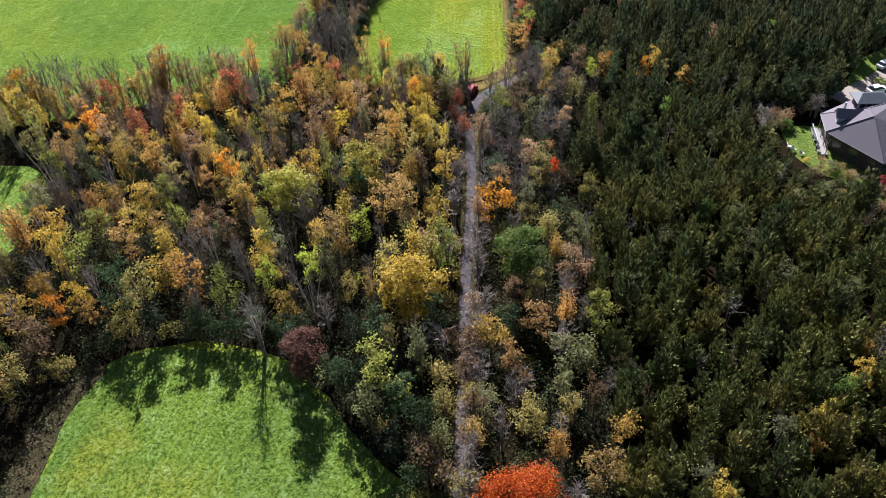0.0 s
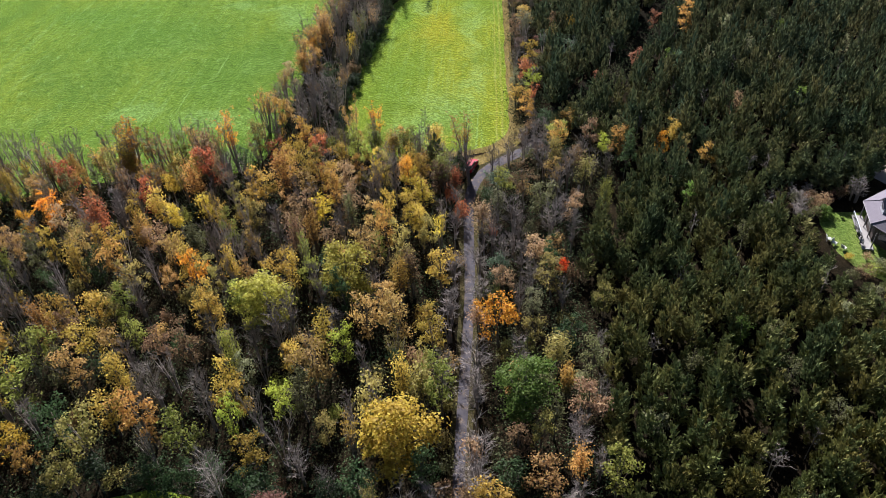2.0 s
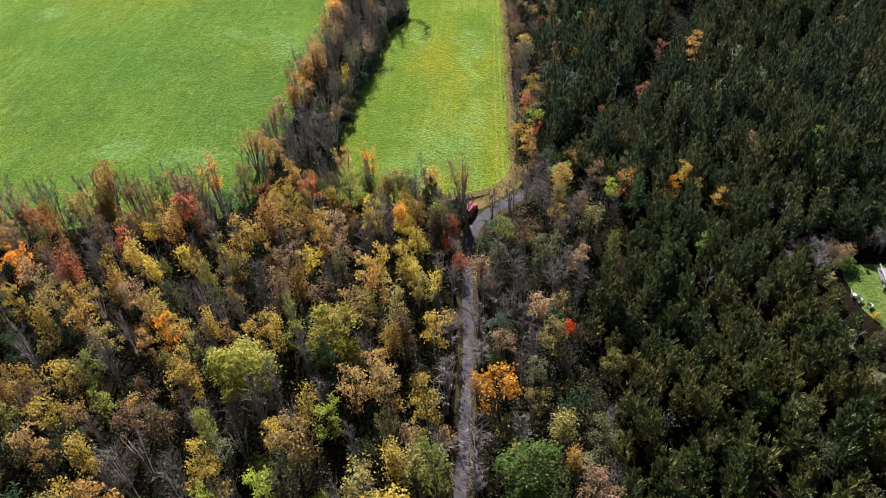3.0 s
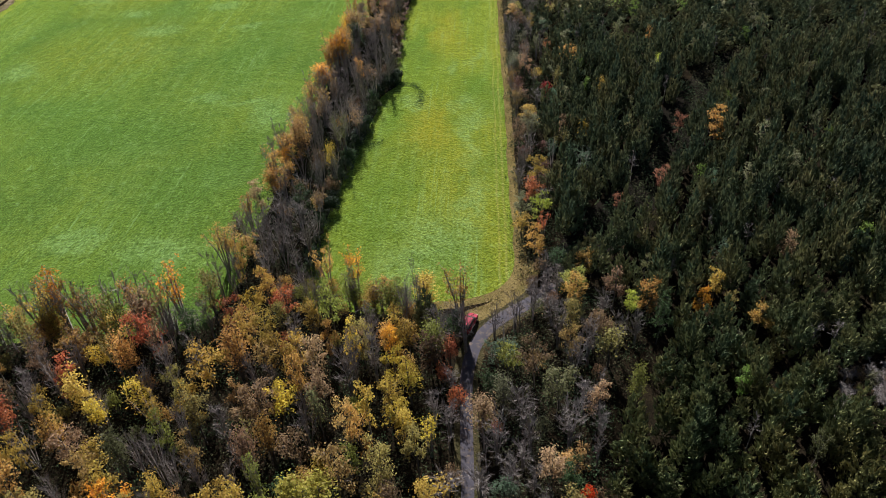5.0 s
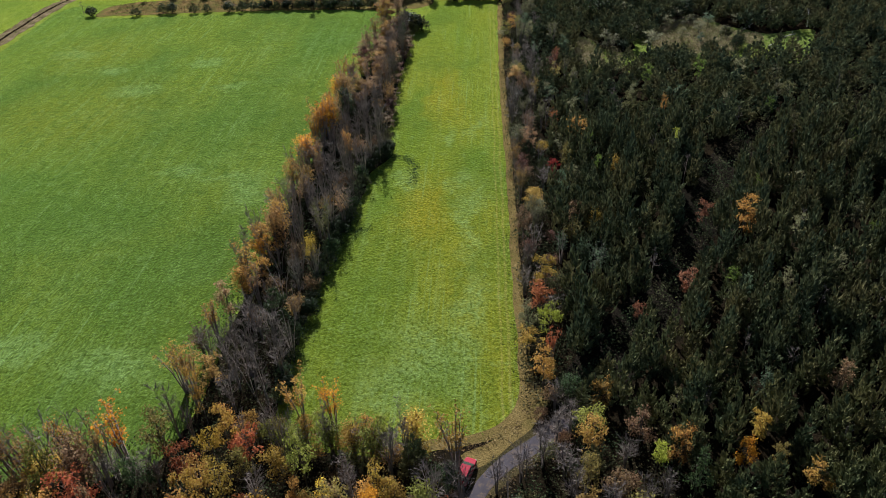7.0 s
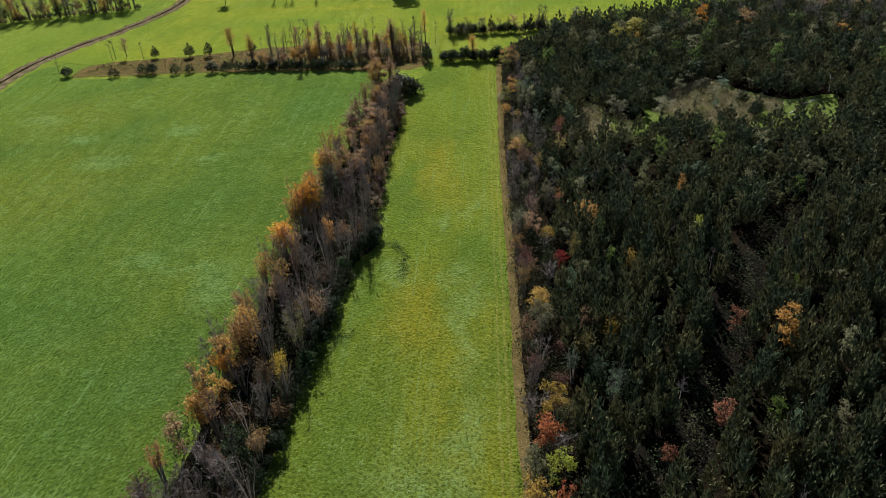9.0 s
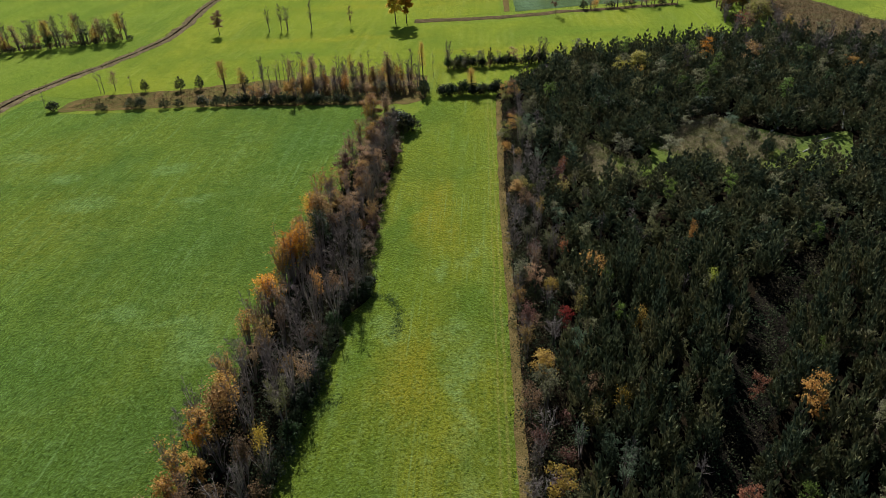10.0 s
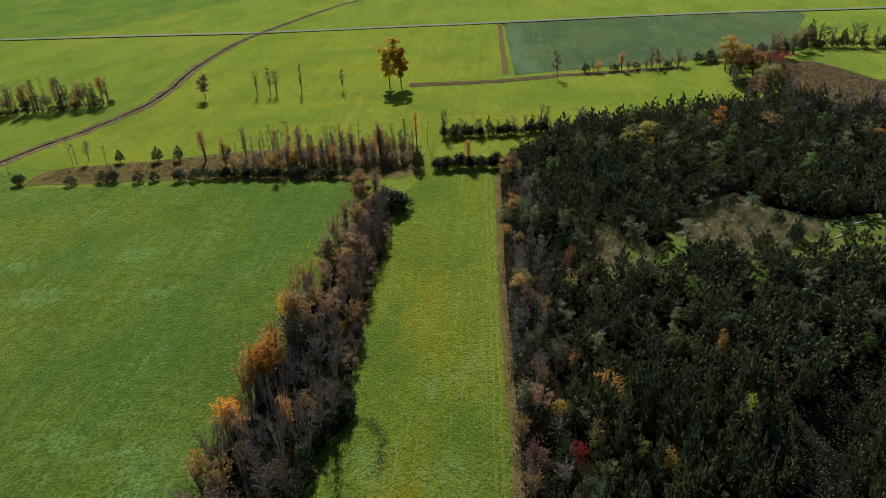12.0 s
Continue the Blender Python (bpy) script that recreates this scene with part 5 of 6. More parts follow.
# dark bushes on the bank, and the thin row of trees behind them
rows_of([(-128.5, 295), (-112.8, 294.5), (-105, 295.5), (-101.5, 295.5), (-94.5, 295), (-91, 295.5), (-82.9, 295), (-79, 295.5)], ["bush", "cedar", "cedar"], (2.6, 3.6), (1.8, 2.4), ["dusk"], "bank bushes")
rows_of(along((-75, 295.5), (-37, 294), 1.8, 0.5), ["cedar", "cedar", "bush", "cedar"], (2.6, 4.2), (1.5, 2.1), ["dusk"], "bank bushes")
rows_of([(-95.3, 309.5), (-89.3, 310), (-76.2, 312.4), (-107, 310)], ["cedar"], (3.5, 5.5), (1.6, 2.3), ["grey"], "bank bushes")
rows_of([(-121, 310), (-117, 311.5), (-110.3, 308), (-132, 297.5), (-119.5, 309)], ["sapling", "upright", "sapling", "sapling", "sapling"], (5.5, 8.0), (1.2, 1.6), ["tan"], "bank saplings")
plant("upright", "amber", -81.3, 309.2, 9.0, 1.6, "bank saplings")
rows_of(along((-72, 306), (-21, 311), 1.0, 4.0), ["sapling", "sapling", "upright", "sapling", "bare", "sapling"], (6.5, 11.5), (1.2, 1.9), ["tan", "amber", "gold", "russet"], "bank trees")
rows_of(along((-72, 299.5), (-24, 301), 1.3, 2.2), ["sapling", "broad", "bare", "shrub", "shrub"], (3.0, 6.0), (1.4, 2.2), ["tan", "amber", "russet", "olive"], "bank trees")
plant("bare", "grey", -58.7, 315, 9.5, 1.7, "bank trees")
rows_of(along((-58, 303), (-23, 305), 1.0, 2.6), ["bare", "shrub", "sapling", "upright", "bare"], (4.5, 9.0), (1.4, 2.1), ["deep", "amber", "russet", "tan", "gold"], "bank trees")
rows_of(along((-14.5, 298.6), (2, 298.2), 1.6, 0.7), ["shrub", "cedar"], (2.6, 4.2), (1.6, 2.2), ["deep", "olive"], "gap bushes")
rows_of(along((-15, 321), (21, 325.5), 1.7, 1.0), ["shrub", "shrub", "cedar", "bare"], (2.2, 4.2), (1.5, 2.3), ["deep", "olive", "russet"], "gap trees")
rows_of(along((4, 300), (17, 315), 2.0, 1.2), ["shrub", "cedar", "bare"], (2.6, 5.0), (1.6, 2.3), ["deep", "olive", "amber"], "gap trees")
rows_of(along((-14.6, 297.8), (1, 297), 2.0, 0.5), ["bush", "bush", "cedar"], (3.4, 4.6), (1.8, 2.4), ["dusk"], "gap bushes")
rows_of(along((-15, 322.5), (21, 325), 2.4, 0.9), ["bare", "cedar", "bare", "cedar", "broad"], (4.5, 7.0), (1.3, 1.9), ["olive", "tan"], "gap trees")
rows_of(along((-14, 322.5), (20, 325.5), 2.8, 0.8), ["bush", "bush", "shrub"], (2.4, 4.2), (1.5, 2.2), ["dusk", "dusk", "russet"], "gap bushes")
rows_of([(-13.5, 322), (14.5, 325), (16.5, 325)], ["bare"], (8.5, 9.5), (1.6, 1.9), ["grey"], "gap trees")
rows_of([(-19.5, 297.5), (-20.5, 299)], ["cedar"], (5.5, 6.5), (1.6, 1.9), ["grey"], "gap trees")
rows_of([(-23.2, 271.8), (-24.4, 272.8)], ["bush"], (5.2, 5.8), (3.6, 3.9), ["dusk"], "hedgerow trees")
rows_of([(-23.0, 270.0), (-21.4, 271.6), (-25.6, 271.0), (-22.4, 273.6), (-25.4, 274.2), (-23.8, 272.0)], ["cedar"], (4.0, 6.0), (2.4, 2.9), ["grey"], "hedgerow trees")

# single trees in the pasture
rows_of([(-85.3, 375.8), (-80.5, 375.9), (-77.6, 376.3), (-68.3, 376.5)], ["bare"], (10.0, 11.5), (1.7, 2.1), ["grey"], "pasture trees")
plant("big", "russet", -103.6, 373.6, 9.5, 2.5, "pasture trees")
plant("broad", "russet", -53.9, 378.1, 8.0, 1.3, "pasture trees")
plant("tall", "yellow", -36.8, 379.6, 17.5, 3.7, "pasture trees")
plant("tall", "orange", -32.8, 380.6, 17.0, 3.3, "pasture trees")
plant("broad", "maroon", 23.8, 384.2, 10.0, 1.9, "pasture trees")

# far tree lines
rows_of(along((-215, 352), (-138.5, 372.5), 1.7, 1.6), ["sapling", "bare", "bare", "sapling", "upright"], (9.0, 13.5), (1.8, 2.6), ["tan", "amber", "gold"], "far tree line")
rows_of(along((-205, 353), (-142, 370), 2.6, 1.6), ["bare", "shrub", "broad"], (5.0, 8.5), (2.0, 2.8), ["deep", "olive", "amber", "russet"], "far tree line")
rows_of(along((-215, 350), (-139, 371), 2.4, 1.0), ["cedar", "shrub"], (2.0, 3.4), (1.8, 2.6), ["olive", "russet"], "far tree line")
rows_of(along((35.5, 390.5), (72, 395), 2.4, 0.9), ["cedar", "bare", "shrub", "broad"], (3.0, 5.0), (1.4, 2.2), ["olive", "tan", "amber"], "far hedge")
rows_of([(48, 392), (59, 393), (61, 394), (70, 395)], ["upright", "bare", "broad", "bare"], (7.0, 9.0), (1.6, 2.4), ["amber", "olive", "tan"], "far hedge")
rows_of(along((78, 398), (84, 402), 2.0, 1.0), ["cedar"], (3.5, 5.0), (1.6, 2.2), ["grey"], "far hedge")
rows_of(along((80, 398), (128, 421), 2.2, 1.2) + along((128, 417), (165, 407), 2.4, 1.0), ["shrub", "cedar", "shrub"], (3.0, 4.6), (2.0, 2.8), ["olive", "deep", "russet"], "far hedge")
rows_of(along((104, 396), (128, 421), 3.4, 1.5), ["bare", "broad", "cedar", "broad"], (7.0, 11.0), (2.2, 3.2), ["olive", "tan", "olivegold"], "far hedge")
rows_of(along((128, 418), (165, 408), 3.0, 1.2), ["bare", "broad", "bare", "cedar"], (6.0, 11.0), (2.0, 3.0), ["amber", "olive", "tan", "gold"], "far hedge")
fill([(79.5, 346), (81, 367), (85, 396), (101, 398), (107, 386), (99, 365), (97, 341)], 3.6, 0.9, (5.5, 8.5), (1.8, 2.7), {"bare": 45, "broad": 20, "cedar": 35}, ["russet", "olive", "tan", "rust"], "far copse")
for x, y in scatter([(40, 300), (60, 305), (130, 300), (132, 336), (100, 340), (60, 334)], 9.0, RNG):
    if not crowded(x, y, 0.2):
        plant("bare", "grey", x, y, RNG.uniform(7, 9.5), RNG.uniform(1.8, 2.6), "far copse")
for x, y in scatter([(8, 262), (22, 268), (40, 278), (70, 276), (118, 268), (132, 330), (100, 340), (60, 334), (24, 324), (8, 300)], 10.5, RNG):
    plant("broad", RNG.choice(("olive", "deep", "deep", "green", "sage")), x, y, RNG.uniform(6.5, 8.8), RNG.uniform(1.7, 2.6), "far copse")

sheet("north_field", [(-262, 512), (-238, 505), (-196, 560), (-130, 690), (-300, 760), (-420, 640), (-420, 522)], -0.02, GRASS_WEST, "darker green field beyond the far road", "field")

# round grey-green shrubs and dark young cedars at the glade
plant("broad", "sage", 28.3, 253.1, 4.9, 2.6, "glade shrubs")
plant("broad", "bluegreen", 32.2, 252.4, 3.0, 1.6, "glade shrubs")
plant("broad", "sage", 38.9, 252.1, 5.7, 3.0, "glade shrubs")
plant("broad", "olive", 47.5, 256.8, 3.8, 2.0, "glade shrubs")
plant("broad", "sage", 53.1, 262.0, 3.8, 2.0, "glade shrubs")
plant("broad", "bluegreen", 52.2, 255.3, 3.0, 1.6, "glade shrubs")
plant("broad", "sage", 59.6, 260.2, 3.0, 1.6, "glade shrubs")
plant("broad", "olive", 51.8, 267.9, 3.8, 2.0, "glade shrubs")
plant("broad", "sage", 46.0, 266.8, 3.8, 2.0, "glade shrubs")
plant("broad", "bluegreen", 28.2, 279.1, 4.9, 2.6, "glade shrubs")
plant("broad", "sage", 32.4, 280.5, 4.6, 2.4, "glade shrubs")
plant("broad", "olive", 36.3, 276.9, 4.6, 2.4, "glade shrubs")
plant("broad", "sage", 31.9, 273.9, 3.8, 2.0, "glade shrubs")
plant("broad", "bluegreen", 51.5, 275.8, 5.7, 3.0, "glade shrubs")
plant("broad", "sage", 48.8, 272.8, 4.6, 2.4, "glade shrubs")
plant("broad", "olive", 64.9, 267.1, 4.2, 2.2, "glade shrubs")
plant("broad", "sage", 73.7, 271.1, 4.6, 2.4, "glade shrubs")
plant("broad", "bluegreen", 56.6, 267.6, 3.8, 2.0, "glade shrubs")
plant("broad", "sage", 21.7, 274.6, 4.6, 2.4, "glade shrubs")
plant("broad", "olive", 20.2, 273.1, 3.8, 2.0, "glade shrubs")
plant("broad", "sage", 36.4, 261.6, 3.8, 2.0, "glade shrubs")
plant("cedar", "grey", 39.2, 246.4, 3.6, 1.5, "glade shrubs")
plant("cedar", "grey", 41.7, 247.5, 4.4, 1.9, "glade shrubs")
plant("cedar", "grey", 43.3, 245.6, 5.2, 1.8, "glade shrubs")
plant("cedar", "grey", 46.0, 247.3, 4.0, 1.6, "glade shrubs")
plant("cedar", "grey", 37.4, 263.5, 4.8, 1.5, "glade shrubs")
plant("cedar", "grey", 37.6, 259.3, 3.6, 1.9, "glade shrubs")
plant("cedar", "grey", 59.9, 251.5, 4.4, 1.8, "glade shrubs")
plant("cedar", "grey", 61.2, 253.5, 5.2, 1.6, "glade shrubs")
plant("cedar", "grey", 51.7, 248.2, 4.0, 1.5, "glade shrubs")
plant("cedar", "grey", 53.5, 248.9, 4.8, 1.9, "glade shrubs")
plant("cedar", "grey", 59.3, 259.4, 3.6, 1.8, "glade shrubs")
plant("cedar", "grey", 64.4, 247.6, 4.4, 1.6, "glade shrubs")
plant("cedar", "grey", 70.1, 251.0, 5.2, 1.5, "glade shrubs")
plant("cedar", "grey", 72.8, 249.6, 4.0, 1.9, "glade shrubs")
plant("cedar", "grey", 32.2, 244.4, 4.8, 1.8, "glade shrubs")
plant("cedar", "grey", 34.2, 241.0, 3.6, 1.6, "glade shrubs")

# ---- brush and rough grass ----
BRUSH = (
    [(19.0, 260.6), (23.4, 261.8), (26.6, 254.6), (31.0, 251.8), (30.4, 245.5), (28.4, 240.0), (18.0, 239.6)],
    [(38.4, 261.1), (47.6, 271.6), (55.8, 274.3), (60.6, 268.5), (60.0, 259.0), (64.0, 254.0), (56.0, 246.0), (40.4, 246.6), (39.2, 253.3)],
    [(61.6, 262.9), (65.0, 260.8), (68.6, 258.3), (66.3, 253.7), (60.3, 254.0)],
)
bushes = [q for poly in BRUSH for q in scatter(poly, 1.1, RNG) if noise.noise(Vector((q[0] * 0.2, q[1] * 0.2, 3.0))) > -0.3]
low_growth("glade_brush", bushes, SCRUB, "low grey-green brush in the glade", "brush", 70, 0.26, 1.5, 0.9, 12)
weeds = [(q.x + RNG.uniform(-3.2, 3.2), q.y + RNG.uniform(-1, 1)) for q in smooth_line(CREEK[1:-2], 0.5)]
low_growth("creek_weeds", weeds, DRY_STALK, "dry brown weeds along the creek", "weeds", 8, 0.3, 0.45, 0.5, 13)
rough = scatter([(-125, 297), (-117, 296), (-78, 296), (-40, 294), (-22, 296), (-22, 315), (-60, 316), (-90, 311), (-106, 308), (-123, 305)], 1.6, RNG)
low_growth("bank_weeds", rough, DRY_STALK, "rough dead grass and weeds on the bank", "weeds", 12, 0.34, 0.6, 0.7, 14)
marsh = scatter([(96, 342), (110, 341), (119, 337), (140, 345), (130, 362), (118, 393), (105, 387), (99, 365)], 1.8, RNG)
low_growth("marsh_weeds", marsh, DRY_STALK, "reddish dry weeds in the scrubland", "weeds", 14, 0.4, 0.8, 0.8, 15)
edge = [(q.x + RNG.uniform(-0.7, 0.7), q.y + RNG.uniform(-0.5, 0.5)) for q in smooth_line([(3.2, 296), (2.6, 237), (3.0, 205), (3.5, 180), (3.9, 155), (4.4, 138), (3.4, 131)], 0.5)]
edge += [(q.x + RNG.uniform(-0.6, 0.6), q.y + RNG.uniform(-0.6, 0.6)) for q in smooth_line([(-1.6, 116), (-0.6, 118.5), (2, 122), (7, 126.5)], 0.5)]
edge += [(q.x + RNG.uniform(-0.5, 0.5), q.y + RNG.uniform(-0.5, 0.5)) for q in smooth_line([(-12, 125.6), (-3, 126), (2, 129)], 0.5)]
low_growth("verge_weeds", edge, DRY_STALK, "dry tan weeds along the field edge and the lane", "weeds", 14, 0.22, 0.6, 0.4, 16)

bank = [(q.x + RNG.uniform(-1.5, 1.3), q.y + RNG.uniform(-0.5, 0.5)) for q in smooth_line([(-50.7, 30), (-51.6, 42), (-51.4, 50), (-49.2, 56.5)], 0.25)]
low_growth("field_bank_weeds", bank, BANK_WEED, "tall dead grass on the bank beside the field", "weeds", 30, 0.26, 0.9, 0.4, 18)

# standing tufts of grass
def tufts(name, poly, count, mat, label, seed, limit):
    gen = np.random.default_rng(seed)
    xs, ys = [p[0] for p in poly], [p[1] for p in poly]
    x0, x1, y0, y1 = max(min(xs), limit[0]), min(max(xs), limit[1]), max(min(ys), limit[2]), min(max(ys), limit[3])
    gx, gy = gen.uniform(x0, x1, count * 2), gen.uniform(y0, y1, count * 2)
    keep = np.zeros(len(gx), bool)
    for (ax, ay), (bx, by) in zip(poly, poly[1:] + poly[:1]):
        cross = (ay > gy) != (by > gy)
        if ay != by:
            keep ^= cross & (gx < (bx - ax) * (gy - ay) / (by - ay) + ax)
    gx, gy = gx[keep][:count], gy[keep][:count]
    n = len(gx)
    a = gen.uniform(0, 6.28, n)
    w, h = gen.uniform(0.07, 0.17, n), gen.uniform(0.03, 0.09, n)
    lean = gen.normal(0, 0.2, (n, 2))
    v = np.stack([np.stack([gx - w * np.cos(a), gy - w * np.sin(a), 0 * a], 1), np.stack([gx + w * np.cos(a), gy + w * np.sin(a), 0 * a], 1), np.stack([gx + lean[:, 0], gy + lean[:, 1], h], 1)], 1).reshape(-1, 3)
    tagged(new(name, quick_mesh(name, v, np.arange(3 * n).reshape(n, 3), mat)), label, "grass", kind="stuff")


tufts("west_field_grass", WEST, 20000, TUFT_WEST, "short green grass tufts of the hayfield", 31, (-125, 0, 110, 292))
tufts("strip_field_grass", STRIP, 11000, TUFT_STRIP, "short yellow-green grass tufts of the strip", 32, (-40, 5, 120, 330))
tufts("near_field_grass", NEAR, 5000, TUFT_NEAR, "short bright green grass tufts beside the wood", 33, (-55, 0, 34, 62))

# two dark curved marks in the strip of grass
marks = [(q.x + RNG.gauss(0, 0.55), q.y + RNG.gauss(0, 0.6)) for line in ([(-27.4, 172.2), (-25, 172.1), (-23.4, 172.5), (-22.3, 173.2)], [(-22.3, 198.9), (-19, 198.2), (-17, 195.7), (-16.2, 192), (-16.4, 188)]) for q in smooth_line(line, 0.1)]
low_growth("rut_grass", marks, DARK_MARK, "dark grass along two narrow marks", "grass", 16, 0.14, 0.08, 0.3, 17)


# ---- solid things ----
def mesh_of(name, bm, mat):
    me = bpy.data.meshes.new(name)
    bmesh.ops.recalc_face_normals(bm, faces=bm.faces)
    bm.to_mesh(me)
    bm.free()
    me.materials.append(mat)
    return me


def part(name, bm, mat, parent, label=""):
    return child(name, mesh_of(name, bm, mat), parent, label)


def block(x0, x1, y0, y1, z0, z1, bevel=0.03):
    bm = bmesh.new()
    bmesh.ops.create_cube(bm, size=1)
    bmesh.ops.transform(bm, matrix=Matrix.Translation(((x0 + x1) / 2, (y0 + y1) / 2, (z0 + z1) / 2)) @ Matrix.Diagonal((x1 - x0, y1 - y0, z1 - z0, 1)), verts=bm.verts)
    if bevel:
        bmesh.ops.bevel(bm, geom=bm.edges[:], offset=bevel, segments=1, affect="EDGES")
    return bm


def solid(verts, faces):
    bm = bmesh.new()
    vs = [bm.verts.new(v) for v in verts]
    for f in faces:
        bm.faces.new([vs[i] for i in f])
    return bm


def thick_roof(verts, faces, thick=0.22):
    bm = solid(verts, faces)
    bmesh.ops.recalc_face_normals(bm, faces=bm.faces)
    bmesh.ops.solidify(bm, geom=bm.faces[:], thickness=thick)
    return bm


def shingle_material():
    m, t = material("shingle")
    p = node(t, "TexCoord").outputs["Object"]
    brick = node(t, "TexBrick", {"Vector": node(t, "Mapping", {"Vector": p, "Scale": (1, 1, 1)}).outputs["Vector"], "Scale": 1.0, "Mortar Size": 0.02, "Brick Width": 0.4, "Row Height": 0.18, "Color1": rgb((0.135, 0.118, 0.14)), "Color2": rgb((0.12, 0.105, 0.124)), "Mortar": rgb((0.098, 0.088, 0.102))})
    n = noise_tex(t, p, 0.9, 4.0)
    c = mix(t, ramp(t, n, (0.35, (0.4,) * 3), (0.65, (0.0,) * 3)), brick.outputs["Color"], (0.108, 0.096, 0.114))
    finish(t, c, 0.9, brick.outputs["Fac"], 0.4, 0.02, spec=0.2)
    return m


SHINGLE = shingle_material()
# brown siding with the shade below the eaves put into its colour
SIDING = simple_material("siding", (0.05, 0.038, 0.032), 0.7, 0.1, 2.0)
WHITE = simple_material("white_paint", (0.42, 0.42, 0.41), 0.5, 0.06, 2.0)
GLASS_DARK = simple_material("window_glass", (0.03, 0.035, 0.04), 0.08, 0.1, 1.0, spec=0.6, bump=0.0)
TRIM = simple_material("grey_trim", (0.34, 0.35, 0.38), 0.6, 0.1, 2.0)
GUTTER = simple_material("gutter_metal", (0.09, 0.08, 0.085), 0.5, 0.1, 2.0)
SLATE = simple_material("lantern_roofing", (0.06, 0.07, 0.09), 0.7, 0.12, 1.5)
TIMBER = simple_material("deck_timber", (0.22, 0.205, 0.198), 0.9, 0.15, 2.0, spec=0.1)

house = new("house")
house.matrix_basis = pose(52.4, 102.3, 0)
tagged(house, "large house with grey-purple shingle roofs and a narrow pale deck", "house", kind="")


# the eaves run round an angled plan; walls stand back under them
EAVES = [(0.0, 0.0), (5.5, -8.9), (14.6, -3.3), (15.8, 6.2), (8.0, 9.9), (0.9, 5.3)]
EAVE_UP, PEAK, CREST, TAIL = 3.2, (5.6, -1.6, 6.9), (6.0, 0.9, 6.9), (11.2, 3.2, 6.9)
MIDDLE = Vector((7.2, 1.0, 0))


def set_in(points, d):
    """The plan drawn in by d towards its middle."""
    return [Vector((x, y, 0)) + (MIDDLE - Vector((x, y, 0))).normalized() * d for x, y in points]


feet = set_in(EAVES, 1.0)
for a, b in zip(feet, feet[1:] + feet[:1]):
    d = (b - a).normalized()
    n = Vector((-d.y, d.x, 0)) * 0.24
    ring = [a, b, b + n, a + n]
    wall = part("wall", solid([(q.x, q.y, z) for z in (0.0, 3.3) for q in ring], [(3, 2, 1, 0), (4, 5, 6, 7), (0, 1, 5, 4), (1, 2, 6, 5), (2, 3, 7, 6), (3, 0, 4, 7)]), SIDING, house, "brown siding wall, darkened to imitate eave shade")
    count = max(1, int((b - a).length / 2.6))
    for k in range(count):
        c = a.lerp(b, (k + 0.5) / count)
        for half, z0, z1, deep, mat, label in ((0.75, 0.9, 2.4, 0.05, GUTTER, "dark window frame"), (0.65, 1.0, 2.3, 0.065, GLASS_DARK, "")):
            o = Vector((d.y, -d.x, 0)) * deep
            corners = [c - d * half, c + d * half, c + d * half + o, c - d * half + o]
            piece = part("window" if label else "pane", solid([(q.x, q.y, z) for z in (z0, z1) for q in corners], [(3, 2, 1, 0), (4, 5, 6, 7), (0, 1, 5, 4), (1, 2, 6, 5), (2, 3, 7, 6), (3, 0, 4, 7)]), mat, wall if label else piece, label)
eave = [(x, y, EAVE_UP) for x, y in EAVES]
roof = part("roof", thick_roof(eave + [PEAK, CREST, TAIL], [(0, 1, 6), (0, 6, 7), (5, 0, 7), (1, 2, 6), (2, 8, 6), (6, 8, 7), (2, 3, 8), (3, 4, 8), (4, 7, 8), (4, 5, 7)], 0.2), SHINGLE, house)
tv, tf = tubes([(eave[0], PEAK, 0.09, 0.09), (eave[1], PEAK, 0.09, 0.09), (eave[5], CREST, 0.09, 0.09), (CREST, TAIL, 0.09, 0.09), (PEAK, CREST, 0.09, 0.09)], 6)
child("ridge_cap", quick_mesh("ridge_cap", tv, tf, SHINGLE), roof)
tv, tf = tubes([(Vector(a) + Vector((0, 0, -0.05)), Vector(b) + Vector((0, 0, -0.05)), 0.07, 0.07) for a, b in zip(eave, eave[1:] + eave[:1])], 6)
child("gutter", quick_mesh("gutter", tv, tf, GUTTER), roof, "dark metal gutter")


def turned(bm, x, y, angle):
    bmesh.ops.transform(bm, matrix=pose(x, y, 0, 0, 0, angle), verts=bm.verts)
    return bm


# a gabled dormer on the western slope, its window to the west
dormer = part("dormer", turned(solid([(0, -0.8, 4.0), (0, 0.8, 4.0), (0, 0.8, 5.5), (0, 0, 6.35), (0, -0.8, 5.5), (3.0, -0.8, 4.4), (3.0, 0.8, 4.4), (3.0, 0.8, 5.5), (3.0, 0, 6.35), (3.0, -0.8, 5.5)], [(0, 1, 2, 3, 4), (9, 8, 7, 6, 5), (0, 5, 6, 1), (1, 6, 7, 2), (4, 9, 5, 0)]), 1.75, 1.7, -10), TRIM, house, "small gabled dormer with pale trim and a dark window")
part("roof", turned(thick_roof([(-0.3, -1.15, 5.25), (-0.3, 0, 6.42), (-0.3, 1.15, 5.25), (4.0, -1.15, 5.25), (4.0, 0, 6.42), (4.0, 1.15, 5.25)], [(0, 3, 4, 1), (1, 4, 5, 2)], 0.12), 1.75, 1.7, -10), SHINGLE, dormer)
part("pane", turned(block(-0.03, 0.02, -0.5, 0.5, 4.6, 5.5, 0), 1.75, 1.7, -10), GLASS_DARK, dormer)
